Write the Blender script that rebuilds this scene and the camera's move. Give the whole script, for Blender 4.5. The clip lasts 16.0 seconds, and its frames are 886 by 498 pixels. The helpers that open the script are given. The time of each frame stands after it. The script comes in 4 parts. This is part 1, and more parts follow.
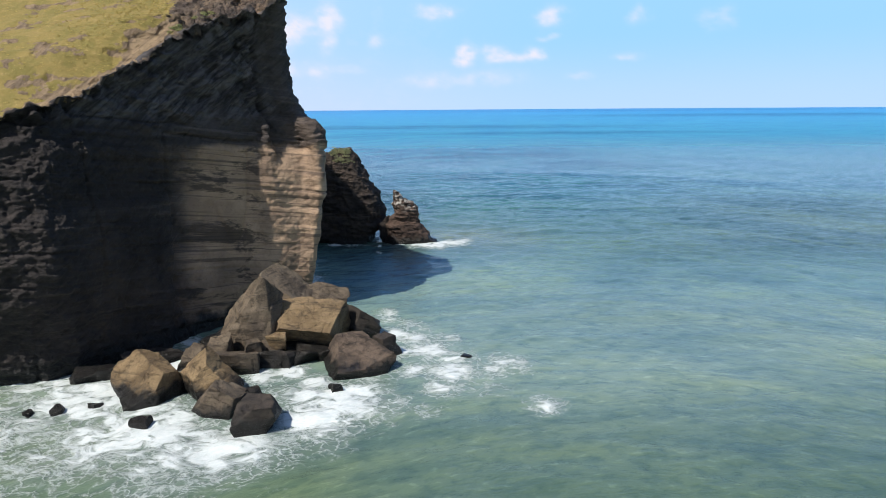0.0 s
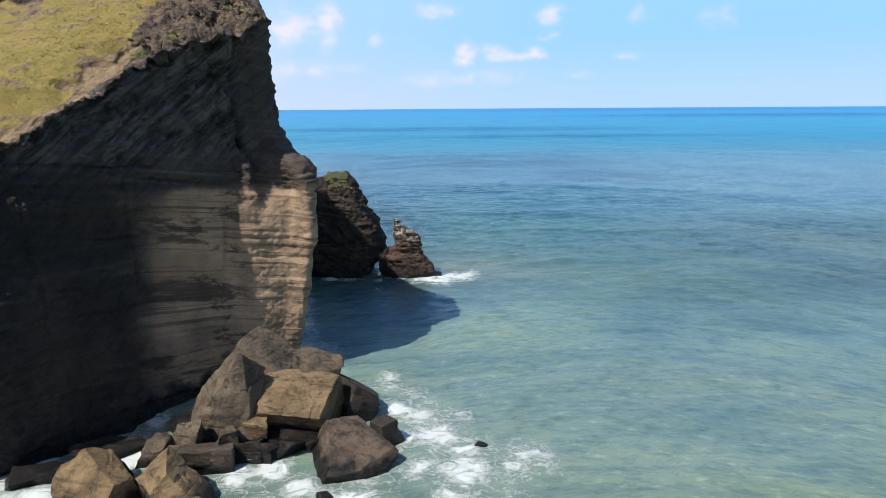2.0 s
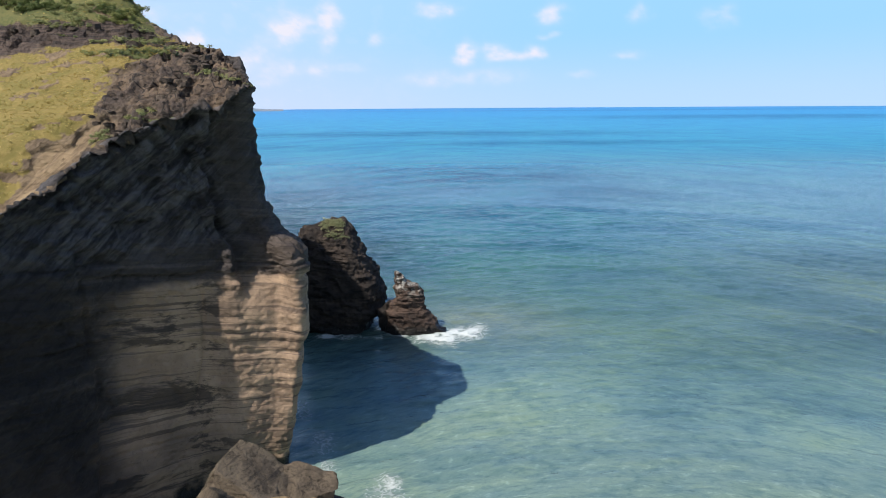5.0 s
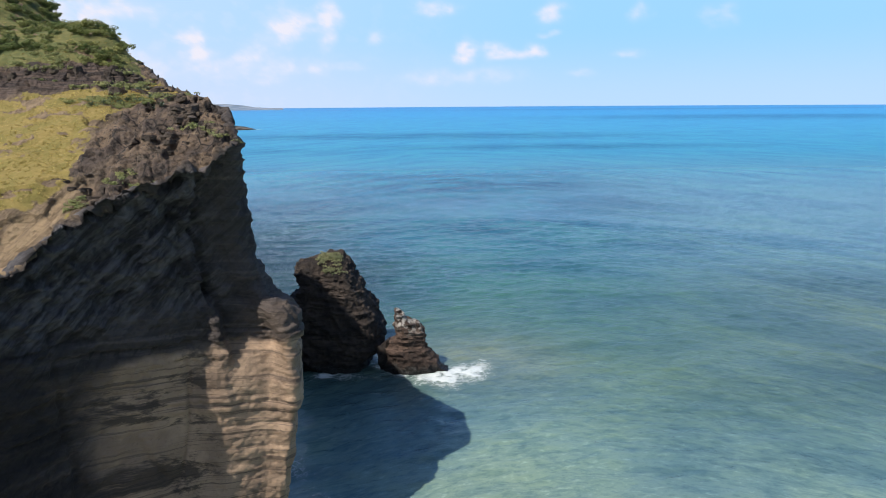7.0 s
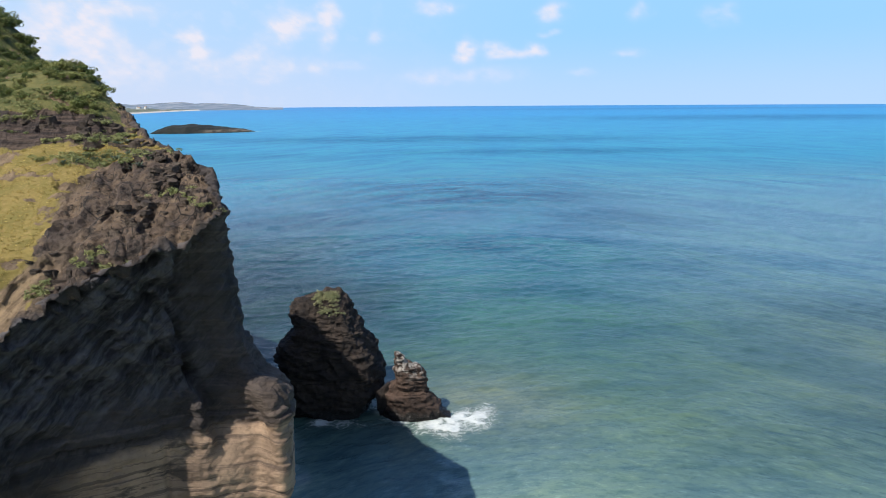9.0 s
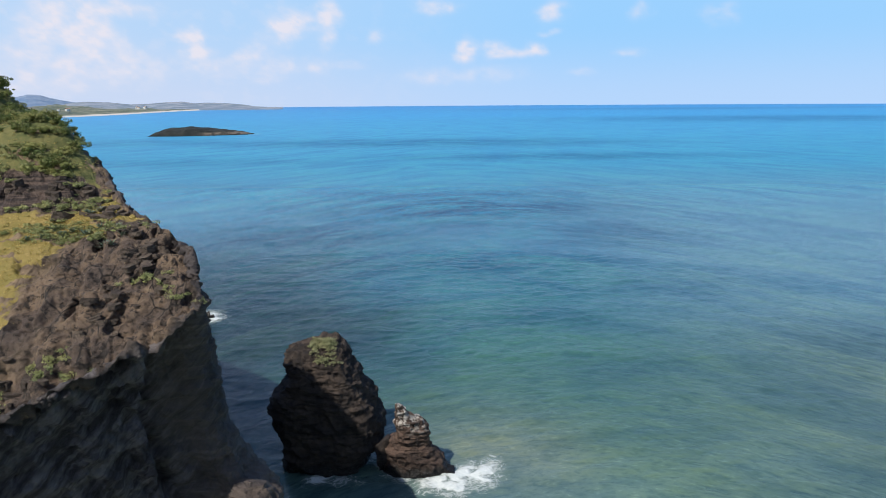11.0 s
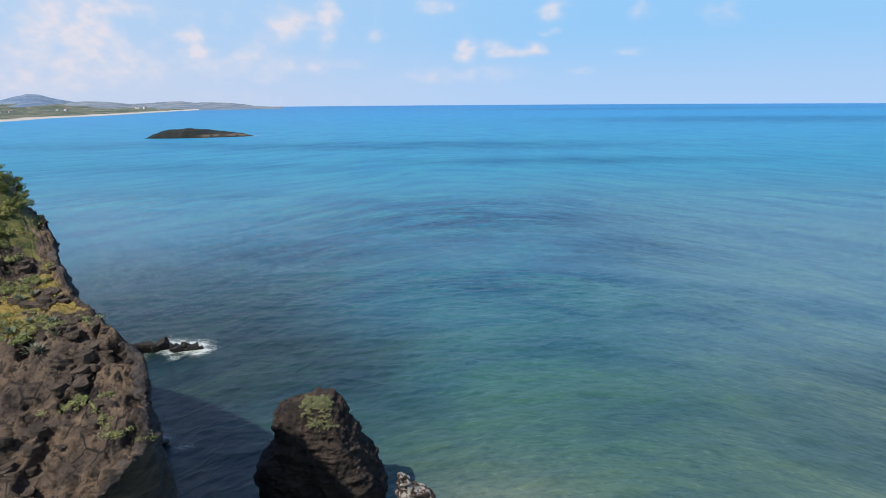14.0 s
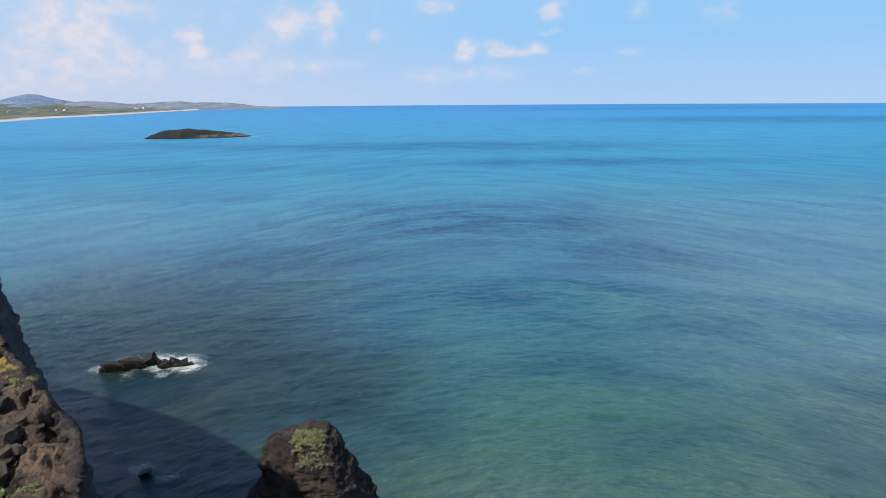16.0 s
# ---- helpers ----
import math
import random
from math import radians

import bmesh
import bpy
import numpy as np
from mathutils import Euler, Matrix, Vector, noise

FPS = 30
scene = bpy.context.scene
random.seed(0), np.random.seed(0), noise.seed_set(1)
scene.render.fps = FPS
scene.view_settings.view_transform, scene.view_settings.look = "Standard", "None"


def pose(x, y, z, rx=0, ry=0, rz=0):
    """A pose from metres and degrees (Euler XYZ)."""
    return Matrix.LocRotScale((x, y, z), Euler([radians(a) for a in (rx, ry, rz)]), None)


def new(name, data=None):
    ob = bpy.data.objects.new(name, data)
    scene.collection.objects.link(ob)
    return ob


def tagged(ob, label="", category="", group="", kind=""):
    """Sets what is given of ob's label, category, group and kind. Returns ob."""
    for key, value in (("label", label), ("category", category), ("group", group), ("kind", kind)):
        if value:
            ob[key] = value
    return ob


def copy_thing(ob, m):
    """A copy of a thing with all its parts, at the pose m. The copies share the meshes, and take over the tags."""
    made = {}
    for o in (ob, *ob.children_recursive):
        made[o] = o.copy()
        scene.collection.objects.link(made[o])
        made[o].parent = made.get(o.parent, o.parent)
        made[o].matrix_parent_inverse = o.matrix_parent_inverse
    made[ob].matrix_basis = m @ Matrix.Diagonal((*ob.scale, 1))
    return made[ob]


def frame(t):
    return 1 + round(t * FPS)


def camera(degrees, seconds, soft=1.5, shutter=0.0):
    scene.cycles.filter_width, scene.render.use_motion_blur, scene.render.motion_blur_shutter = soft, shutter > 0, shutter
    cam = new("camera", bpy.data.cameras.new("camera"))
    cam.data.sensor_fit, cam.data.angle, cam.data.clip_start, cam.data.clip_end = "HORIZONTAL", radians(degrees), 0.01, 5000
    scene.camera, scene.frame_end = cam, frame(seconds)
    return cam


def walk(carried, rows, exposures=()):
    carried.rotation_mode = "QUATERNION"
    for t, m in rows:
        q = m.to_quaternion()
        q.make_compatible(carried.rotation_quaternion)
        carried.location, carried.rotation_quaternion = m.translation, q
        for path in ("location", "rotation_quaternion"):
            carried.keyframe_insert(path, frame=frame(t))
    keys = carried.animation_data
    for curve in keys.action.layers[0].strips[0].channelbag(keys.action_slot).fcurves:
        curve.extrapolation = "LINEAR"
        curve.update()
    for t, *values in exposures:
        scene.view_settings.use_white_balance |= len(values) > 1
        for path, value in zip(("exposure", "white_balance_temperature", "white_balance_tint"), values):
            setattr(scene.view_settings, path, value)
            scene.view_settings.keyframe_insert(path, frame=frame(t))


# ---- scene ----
# seconds, east, ahead, height above the sea, pitch; the gimbal holds the heading
cam = camera(70.0, 16.0, 0.7)
PATH = [
    (0.0, 0.000, -0.000, 18.000, -12.633),
    (0.5, -0.202, 2.342, 18.576, -12.662),
    (1.0, -0.354, 4.392, 19.154, -12.692),
    (1.5, -0.512, 6.348, 19.878, -12.723),
    (2.0, -0.635, 8.066, 20.677, -12.738),
    (2.5, -0.729, 9.509, 21.514, -12.754),
    (3.0, -0.810, 10.800, 22.366, -12.770),
    (3.5, -0.883, 12.005, 23.208, -12.786),
    (4.0, -0.985, 13.110, 24.031, -12.801),
    (6.5, -1.243, 17.636, 28.231, -12.967),
    (7.0, -1.299, 18.626, 29.111, -13.012),
    (7.5, -1.358, 19.661, 29.968, -13.056),
    (8.0, -1.405, 20.702, 30.822, -13.074),
    (8.5, -1.465, 21.810, 31.689, -13.092),
    (9.0, -1.526, 22.953, 32.569, -13.110),
    (9.5, -1.613, 24.168, 33.446, -13.128),
    (10.0, -1.685, 25.336, 34.343, -13.146),
    (12.5, -2.150, 31.464, 38.330, -13.261),
    (13.0, -2.263, 32.778, 38.620, -13.268),
    (13.5, -2.452, 34.255, 38.776, -13.273),
    (14.0, -2.598, 35.629, 38.928, -13.278),
    (14.5, -2.713, 37.025, 39.047, -13.282),
    (15.0, -2.794, 38.313, 39.220, -13.286),
    (15.5, -2.917, 39.705, 39.290, -13.290),
    (16.0, -2.946, 40.980, 39.388, -13.293),
]
walk(cam, [(t, pose(x, y, z, 90 + pitch, 0.413, 0)) for t, x, y, z, pitch in PATH],
     [(0.0, 0.15), (6.0, 0.15), (10.0, 0.05), (13.0, -0.06), (16.0, -0.10)])

# ---- light ----
SUN_TO = Vector((0.722, 0.690, -1.36)).normalized()   # the way the sunlight travels
SUN_EL = math.asin(-SUN_TO.z)
world = bpy.data.worlds.new("sky")
scene.world = world
world.use_nodes = True
wn = world.node_tree
sky = wn.nodes.new("ShaderNodeTexSky")
sky.sky_type, sky.sun_disc = "NISHITA", False
sky.sun_elevation = SUN_EL
sky.sun_rotation = math.atan2(-SUN_TO.x, -SUN_TO.y)
sky.altitude, sky.air_density, sky.dust_density, sky.ozone_density = 20, 1.0, 0.6, 1.5
wn.nodes["Background"].inputs["Strength"].default_value = 0.10
wn.links.new(sky.outputs[0], wn.nodes["Background"].inputs["Color"])
sun_data = bpy.data.lights.new("sun", "SUN")
sun_data.energy, sun_data.angle, sun_data.color = 4.4, radians(0.53), (1.0, 0.95, 0.86)
sun = new("sun", sun_data)
sun.matrix_world = Matrix.Translation((-60, -60, 120)) @ SUN_TO.to_track_quat("-Z", "Y").to_matrix().to_4x4()


# ---- numbers: lattice noise ----
def lattice(ix, iy, iz, seed):
    h = (ix.astype(np.int64) * 374761393 + iy.astype(np.int64) * 668265263 + iz.astype(np.int64) * 1274126177 + seed * 974711) & 0xFFFFFFFF
    h = ((h ^ (h >> 13)) * 1274126177) & 0xFFFFFFFF
    h = ((h ^ (h >> 16)) * 2246822519) & 0xFFFFFFFF
    return ((h ^ (h >> 15)) & 0xFFFFFF) / float(0xFFFFFF)


def vnoise(p, seed=0):
    """Smooth noise in -1..1 at points p (n, 3)."""
    f = np.floor(p)
    i, d = f.astype(np.int64), p - f
    d = d * d * d * (d * (d * 6 - 15) + 10)
    out = 0
    for a in (0, 1):
        for b in (0, 1):
            for c in (0, 1):
                w = np.where(a, d[:, 0], 1 - d[:, 0]) * np.where(b, d[:, 1], 1 - d[:, 1]) * np.where(c, d[:, 2], 1 - d[:, 2])
                out = out + w * lattice(i[:, 0] + a, i[:, 1] + b, i[:, 2] + c, seed)
    return out * 2 - 1


def fbm(p, octaves=4, seed=0, gain=0.5):
    total, amp, out = 0.0, 1.0, 0
    for k in range(octaves):
        out = out + amp * vnoise(p * 2.03 ** k, seed + 17 * k)
        total += amp
        amp *= gain
    return out / total


def ridged(p, octaves=3, seed=0):
    total, amp, out = 0.0, 1.0, 0
    for k in range(octaves):
        out = out + amp * (1 - 2 * np.abs(vnoise(p * 2.1 ** k, seed + 31 * k)))
        total += amp
        amp *= 0.5
    return out / total


def smooth(a, b, x):
    u = np.clip((np.asarray(x, float) - a) / (b - a), 0, 1)
    return u * u * (3 - 2 * u)


def spline(keys, at):
    """Catmull-Rom through rows of keys (first column the parameter), at sorted places."""
    keys = np.array(keys, float)
    s, v = keys[:, 0], keys[:, 1:]
    m = np.gradient(v, s, axis=0)
    k = np.clip(np.searchsorted(s, at, "right") - 1, 0, len(s) - 2)
    h = (s[k + 1] - s[k])[:, None]
    u = ((at - s[k])[:, None] / h)
    return ((2 * u ** 3 - 3 * u ** 2 + 1) * v[k] + (u ** 3 - 2 * u ** 2 + u) * h * m[k]
            + (-2 * u ** 3 + 3 * u ** 2) * v[k + 1] + (u ** 3 - u ** 2) * h * m[k + 1])


def grid_faces(rows, cols, loop=False):
    r, c = np.meshgrid(np.arange(rows - 1), np.arange(cols if loop else cols - 1), indexing="ij")
    a, b = r * cols + c, r * cols + (c + 1) % cols
    return np.stack([a, b, b + cols, a + cols], -1).reshape(-1, 4)


def grid_normals(p):
    """Unit normals of a grid of points (rows, cols, 3)."""
    n = np.cross(np.gradient(p, axis=1), np.gradient(p, axis=0))
    return n / np.maximum(np.linalg.norm(n, axis=-1, keepdims=True), 1e-9)


def mesh_of(name, verts, faces, material=None, soft=True, floats=(), colours=()):
    me = bpy.data.meshes.new(name)
    verts, faces = np.asarray(verts, np.float32), np.asarray(faces, np.int32)
    n, k = faces.shape
    me.vertices.add(len(verts))
    me.vertices.foreach_set("co", verts.ravel())
    me.loops.add(n * k)
    me.loops.foreach_set("vertex_index", faces.ravel())
    me.polygons.add(n)
    me.polygons.foreach_set("loop_start", np.arange(0, n * k, k, dtype=np.int32))
    me.polygons.foreach_set("use_smooth", np.full(n, soft))
    for key, values in floats:
        me.attributes.new(key, "FLOAT", "POINT").data.foreach_set("value", np.asarray(values, np.float32))
    for key, values in colours:
        rgba = np.concatenate([values, np.ones((len(values), 1))], 1)
        me.attributes.new(key, "FLOAT_COLOR", "POINT").data.foreach_set("color", np.asarray(rgba, np.float32).ravel())
    me.update(calc_edges=True)
    me.validate()
    if material:
        me.materials.append(material)
    return me


def srgb(r, g, b):
    return tuple((c / 255 / 12.92 if c <= 10 else ((c / 255 + 0.055) / 1.055) ** 2.4) for c in (r, g, b))


# ---- materials ----
class Nodes:
    """A small builder for node materials."""

    def __init__(self, name):
        self.mat = bpy.data.materials.new(name)
        self.mat.use_nodes = True
        self.t = self.mat.node_tree
        self.bsdf = self.t.nodes["Principled BSDF"]
        self.pos = self.t.nodes.new("ShaderNodeNewGeometry").outputs["Position"]

    def put(self, socket, value):
        if isinstance(value, bpy.types.NodeSocket):
            self.t.links.new(value, socket)
        elif isinstance(value, (tuple, list)) and len(value) == 3 and len(socket.default_value) == 4:
            socket.default_value = (*value, 1)
        else:
            socket.default_value = value

    def noise(self, scale, detail=4.0, rough=0.55, stretch=(1, 1, 1), at=None, warp=0.0):
        m = self.t.nodes.new("ShaderNodeMapping")
        m.inputs["Scale"].default_value = stretch
        self.t.links.new(at or self.pos, m.inputs["Vector"])
        n = self.t.nodes.new("ShaderNodeTexNoise")
        n.inputs["Scale"].default_value, n.inputs["Detail"].default_value = scale, detail
        n.inputs["Roughness"].default_value, n.inputs["Distortion"].default_value = rough, warp
        self.t.links.new(m.outputs[0], n.inputs["Vector"])
        return n.outputs["Fac"]

    def cells(self, scale, stretch=(1, 1, 1), feature="F1", at=None):
        m = self.t.nodes.new("ShaderNodeMapping")
        m.inputs["Scale"].default_value = stretch
        self.t.links.new(at or self.pos, m.inputs["Vector"])
        n = self.t.nodes.new("ShaderNodeTexVoronoi")
        n.feature = feature
        n.inputs["Scale"].default_value = scale
        self.t.links.new(m.outputs[0], n.inputs["Vector"])
        return n.outputs["Distance"]

    def attr(self, name, colour=False):
        n = self.t.nodes.new("ShaderNodeAttribute")
        n.attribute_name = name
        return n.outputs["Color" if colour else "Fac"]

    def step(self, value, low, high, a=0.0, b=1.0):
        n = self.t.nodes.new("ShaderNodeMapRange")
        n.interpolation_type = "SMOOTHSTEP"
        for key, v in (("Value", value), ("From Min", low), ("From Max", high), ("To Min", a), ("To Max", b)):
            self.put(n.inputs[key], v)
        return n.outputs["Result"]

    def math(self, op, a, b=0.0):
        n = self.t.nodes.new("ShaderNodeMath")
        n.operation = op
        self.put(n.inputs[0], a)
        self.put(n.inputs[1], b)
        return n.outputs[0]

    def mix(self, fac, a, b, blend="MIX"):
        n = self.t.nodes.new("ShaderNodeMix")
        n.data_type, n.blend_type = "RGBA", blend
        self.put(n.inputs["Factor"], fac)
        self.put(n.inputs["A"], a)
        self.put(n.inputs["B"], b)
        return n.outputs["Result"]

    def part_of(self, vector, axis):
        n = self.t.nodes.new("ShaderNodeSeparateXYZ")
        self.t.links.new(vector, n.inputs[0])
        return n.outputs[axis]

    def dipping(self):
        """The place, with heights sheared along the dip of the beds."""
        x, y, z = (self.part_of(self.pos, a) for a in "XYZ")
        c = self.t.nodes.new("ShaderNodeCombineXYZ")
        self.put(c.inputs[0], x)
        self.put(c.inputs[1], y)
        self.put(c.inputs[2], self.math("ADD", z, self.math("ADD", self.math("MULTIPLY", x, 0.105), self.math("MULTIPLY", y, 0.085))))
        return c.outputs[0]

    def random(self):
        return self.t.nodes.new("ShaderNodeObjectInfo").outputs["Random"]

    def bump(self, height, distance, strength=1.0, under=None):
        n = self.t.nodes.new("ShaderNodeBump")
        n.inputs["Distance"].default_value = distance
        self.put(n.inputs["Strength"], strength)
        self.t.links.new(height, n.inputs["Height"])
        if under:
            self.t.links.new(under, n.inputs["Normal"])
        return n.outputs[0]

    def done(self, colour, rough=0.9, normal=None, **more):
        self.put(self.bsdf.inputs["Base Color"], colour)
        self.put(self.bsdf.inputs["Roughness"], rough)
        if normal:
            self.t.links.new(normal, self.bsdf.inputs["Normal"])
        for key, v in more.items():
            self.put(self.bsdf.inputs[key.replace("_", " ")], v)
        return self.mat


def slanting(n):
    """The place, sheared so that bands climb along the shore."""
    x, y, z = (n.part_of(n.pos, a) for a in "XYZ")
    c = n.t.nodes.new("ShaderNodeCombineXYZ")
    n.put(c.inputs[0], x)
    n.put(c.inputs[1], y)
    n.put(c.inputs[2], n.math("SUBTRACT", z, n.math("ADD", n.math("MULTIPLY", x, 0.62), n.math("MULTIPLY", y, 0.50))))
    return c.outputs[0]


def rock_colours(n, dark, brown, pale):
    """Dark rock with brown and pale patches, thin beds and pits: colour and relief."""
    big = n.noise(0.22, 5, 0.6)
    dip = n.dipping()
    beds = n.noise(1.0, 6, 0.62, stretch=(0.12, 0.12, 2.4), at=dip, warp=0.2)
    grain = n.noise(5.5, 6, 0.7)
    pits = n.cells(3.0, stretch=(1, 1, 1.6))
    c = n.mix(n.step(big, 0.38, 0.66), dark, brown)
    c = n.mix(n.math("MULTIPLY", n.step(beds, 0.5, 0.72), 0.7), c, pale)
    c = n.mix(n.math("MULTIPLY", n.step(beds, 0.46, 0.3), 0.6), c, tuple(0.45 * v for v in dark))
    speck = n.noise(1.5, 8, 0.72, stretch=(0.35, 0.35, 1.5), at=slanting(n), warp=0.3)
    c = n.mix(n.step(speck, 0.50, 0.36, 0.0, 0.6), c, tuple(0.5 * v for v in dark))
    c = n.mix(n.step(speck, 0.56, 0.70, 0.0, 0.45), c, pale)
    c = n.mix(n.step(grain, 0.35, 0.75, 0.0, 0.5), c, tuple(0.55 * v for v in brown), "MIX")
    c = n.mix(n.step(grain, 0.58, 0.8, 0.0, 0.5), c, pale)
    h = n.math("ADD", n.math("ADD", n.math("MULTIPLY", beds, 0.8), n.math("MULTIPLY", speck, 0.6)), n.math("ADD", n.math("MULTIPLY", grain, 0.5), n.math("MULTIPLY", pits, 0.35)))
    return c, h


def cliff_material():
    n = Nodes("cliff_rock")
    z = n.part_of(n.pos, "Z")
    c, h = rock_colours(n, (0.054, 0.047, 0.046), (0.100, 0.084, 0.078), (0.180, 0.150, 0.135))
    # pale bedded sandstone low in the face
    dip = n.dipping()
    beds = n.noise(1.5, 7, 0.66, stretch=(0.05, 0.05, 2.4), at=dip, warp=0.15)
    tan = n.mix(n.step(n.noise(0.4, 5, 0.6), 0.35, 0.65), (0.300, 0.215, 0.150), (0.430, 0.310, 0.212))
    tan = n.mix(n.step(beds, 0.49, 0.39, 0.0, 0.8), tan, (0.120, 0.088, 0.070))
    tan = n.mix(n.step(n.noise(4.0, 6, 0.7), 0.52, 0.75, 0, 0.55), tan, (0.17, 0.125, 0.09))
    streak = n.noise(0.30, 6, 0.66, stretch=(0.45, 0.45, 1.5), at=dip, warp=0.6)
    tan = n.mix(n.math("MULTIPLY", n.step(streak, 0.53, 0.60, 0.0, 0.8), n.step(n.part_of(n.pos, "X"), -14.0, -16.5, 0.3, 1.0)), tan, (0.040, 0.033, 0.029))
    c = n.mix(n.attr("tan"), c, tan)
    # shade of the left wall, darkened into the rock colour along the shore
    c = n.mix(n.attr("shade_ramp"), n.mix(1.0, c, (0.47, 0.455, 0.46), "MULTIPLY"), n.mix(1.0, c, (1.06, 1.02, 1.00), "MULTIPLY"))
    # sky light on the crag's facets, tinted into the rock as pale patches
    c = n.mix(n.math("MULTIPLY", n.attr("crag"), 0.8), c, n.mix(n.step(n.noise(1.2, 7, 0.7, stretch=(0.3, 0.3, 1.4), at=slanting(n), warp=0.4), 0.40, 0.62), (0.062, 0.056, 0.058), (0.240, 0.218, 0.222)))
    # sunlit slope over the rim: brown earth and bleached rock
    slope = n.mix(n.step(n.noise(0.5, 6, 0.65), 0.40, 0.66), (0.092, 0.068, 0.056), (0.215, 0.150, 0.100))
    slope = n.mix(n.step(n.noise(2.8, 6, 0.7), 0.50, 0.62, 0, 0.95), slope, (0.040, 0.032, 0.028))
    crack = n.cells(0.75, stretch=(1.5, 0.8, 1.0), feature="DISTANCE_TO_EDGE")
    slope = n.mix(n.math("MULTIPLY", n.step(crack, 0.07, 0.0), n.step(n.noise(0.6, 4), 0.45, 0.6)), slope, (0.022, 0.018, 0.016))
    slope = n.mix(n.step(n.noise(1.3, 5, 0.7), 0.62, 0.74, 0, 0.7), slope, (0.34, 0.26, 0.17))
    strata = n.noise(1.6, 6, 0.68, stretch=(0.22, 0.22, 1.6), at=slanting(n), warp=0.3)
    soil = n.mix(n.step(strata, 0.40, 0.60), (0.20, 0.140, 0.088), (0.38, 0.270, 0.160))
    soil = n.mix(n.step(n.noise(4.0, 5, 0.7), 0.56, 0.70, 0, 0.7), soil, (0.12, 0.09, 0.06))
    slope = n.mix(n.attr("earth"), slope, soil)
    bare = n.mix(n.step(n.noise(2.0, 6, 0.68, stretch=(0.15, 0.5, 2.2)), 0.40, 0.62), (0.035, 0.026, 0.024), (0.125, 0.088, 0.070))
    slope = n.mix(n.attr("scar"), slope, bare)
    c = n.mix(n.attr("top"), c, slope)
    # turf
    fine = n.noise(3.2, 6, 0.72)
    g = n.mix(n.step(n.noise(0.5, 5, 0.65), 0.36, 0.64), (0.255, 0.188, 0.056), (0.180, 0.146, 0.036))
    g = n.mix(n.step(fine, 0.52, 0.74, 0, 0.8), g, (0.38, 0.275, 0.115))
    g = n.mix(n.step(fine, 0.42, 0.28, 0, 0.6), g, (0.18, 0.15, 0.045))
    g = n.mix(n.attr("green"), g, n.mix(n.step(n.noise(0.9, 5, 0.7), 0.4, 0.62), (0.150, 0.140, 0.046), (0.080, 0.094, 0.028)))
    gm = n.step(n.math("ADD", n.attr("turf"), n.math("MULTIPLY", n.math("SUBTRACT", n.noise(1.1, 6, 0.7), 0.5), 1.3)), 0.42, 0.58)
    c = n.mix(gm, c, g)
    # black wet foot
    wet = n.step(n.math("ADD", z, n.math("MULTIPLY", n.math("SUBTRACT", n.noise(0.8, 5), 0.5), 2.6)), 1.9, 0.9)
    c = n.mix(wet, c, (0.012, 0.012, 0.012))
    rough = n.step(wet, 0, 1, 0.82, 0.4)
    facets = n.bump(n.noise(0.9, 5, 0.62, stretch=(0.4, 0.4, 1.5), at=slanting(n), warp=0.5), 1.3, n.attr("crag"))
    b = n.bump(n.noise(9.0, 6, 0.7), 0.05, 0.9, under=n.bump(h, 0.28, n.math("MULTIPLY", n.step(gm, 0, 1, 1.0, 0.25), n.step(n.attr("tan"), 0, 1, 1.0, 0.45)), under=facets))
    return n.done(c, rough, b, Specular_IOR_Level=0.35)


def boulder_material(name, dark, brown, pale, wet_to=0.7, tips=0.0):
    n = Nodes(name)
    ob = n.t.nodes.new("ShaderNodeTexCoord").outputs["Object"]
    beds = n.noise(1.3, 6, 0.65, stretch=(0.25, 0.25, 2.6), at=ob, warp=0.3)
    big = n.noise(0.45, 4, 0.6)
    grain = n.noise(6.0, 6, 0.7)
    c = n.mix(n.step(big, 0.35, 0.62), brown, pale)
    c = n.mix(n.step(beds, 0.46, 0.34, 0, 0.7), c, dark)
    c = n.mix(n.step(grain, 0.5, 0.3, 0, 0.4), c, dark)
    stain = n.noise(0.9, 7, 0.68, at=ob, warp=0.5)
    c = n.mix(n.step(stain, 0.50, 0.38, 0, 0.5), c, dark)
    crack = n.noise(0.8, 5, 0.6, stretch=(1.0, 1.0, 1.7), at=ob, warp=0.8)
    crack = n.step(n.math("ABSOLUTE", n.math("SUBTRACT", crack, 0.5)), 0.012, 0.0)
    c = n.mix(n.math("MULTIPLY", crack, 0.4), c, tuple(0.4 * v for v in dark))
    c = n.mix(n.step(grain, 0.62, 0.82, 0, 0.6), c, pale)
    c = n.mix(n.math("MULTIPLY", n.random(), 0.25), c, dark)
    z = n.part_of(n.pos, "Z")
    if tips:
        c = n.mix(n.math("MULTIPLY", n.step(z, tips, tips + 2.0), n.step(n.noise(2.2, 5, 0.7, stretch=(1, 1, 0.45)), 0.48, 0.60, 0, 0.85)), c, (0.52, 0.49, 0.45))
    wet = n.step(n.math("ADD", z, n.math("MULTIPLY", n.math("SUBTRACT", n.noise(1.2, 5), 0.5), 1.6)), wet_to + 0.35, wet_to - 0.35)
    c = n.mix(wet, c, (0.014, 0.013, 0.012))
    h = n.math("ADD", n.math("MULTIPLY", beds, 0.9), n.math("SUBTRACT", n.math("ADD", n.math("MULTIPLY", grain, 0.7), n.math("MULTIPLY", stain, 0.8)), n.math("MULTIPLY", crack, 0.35)))
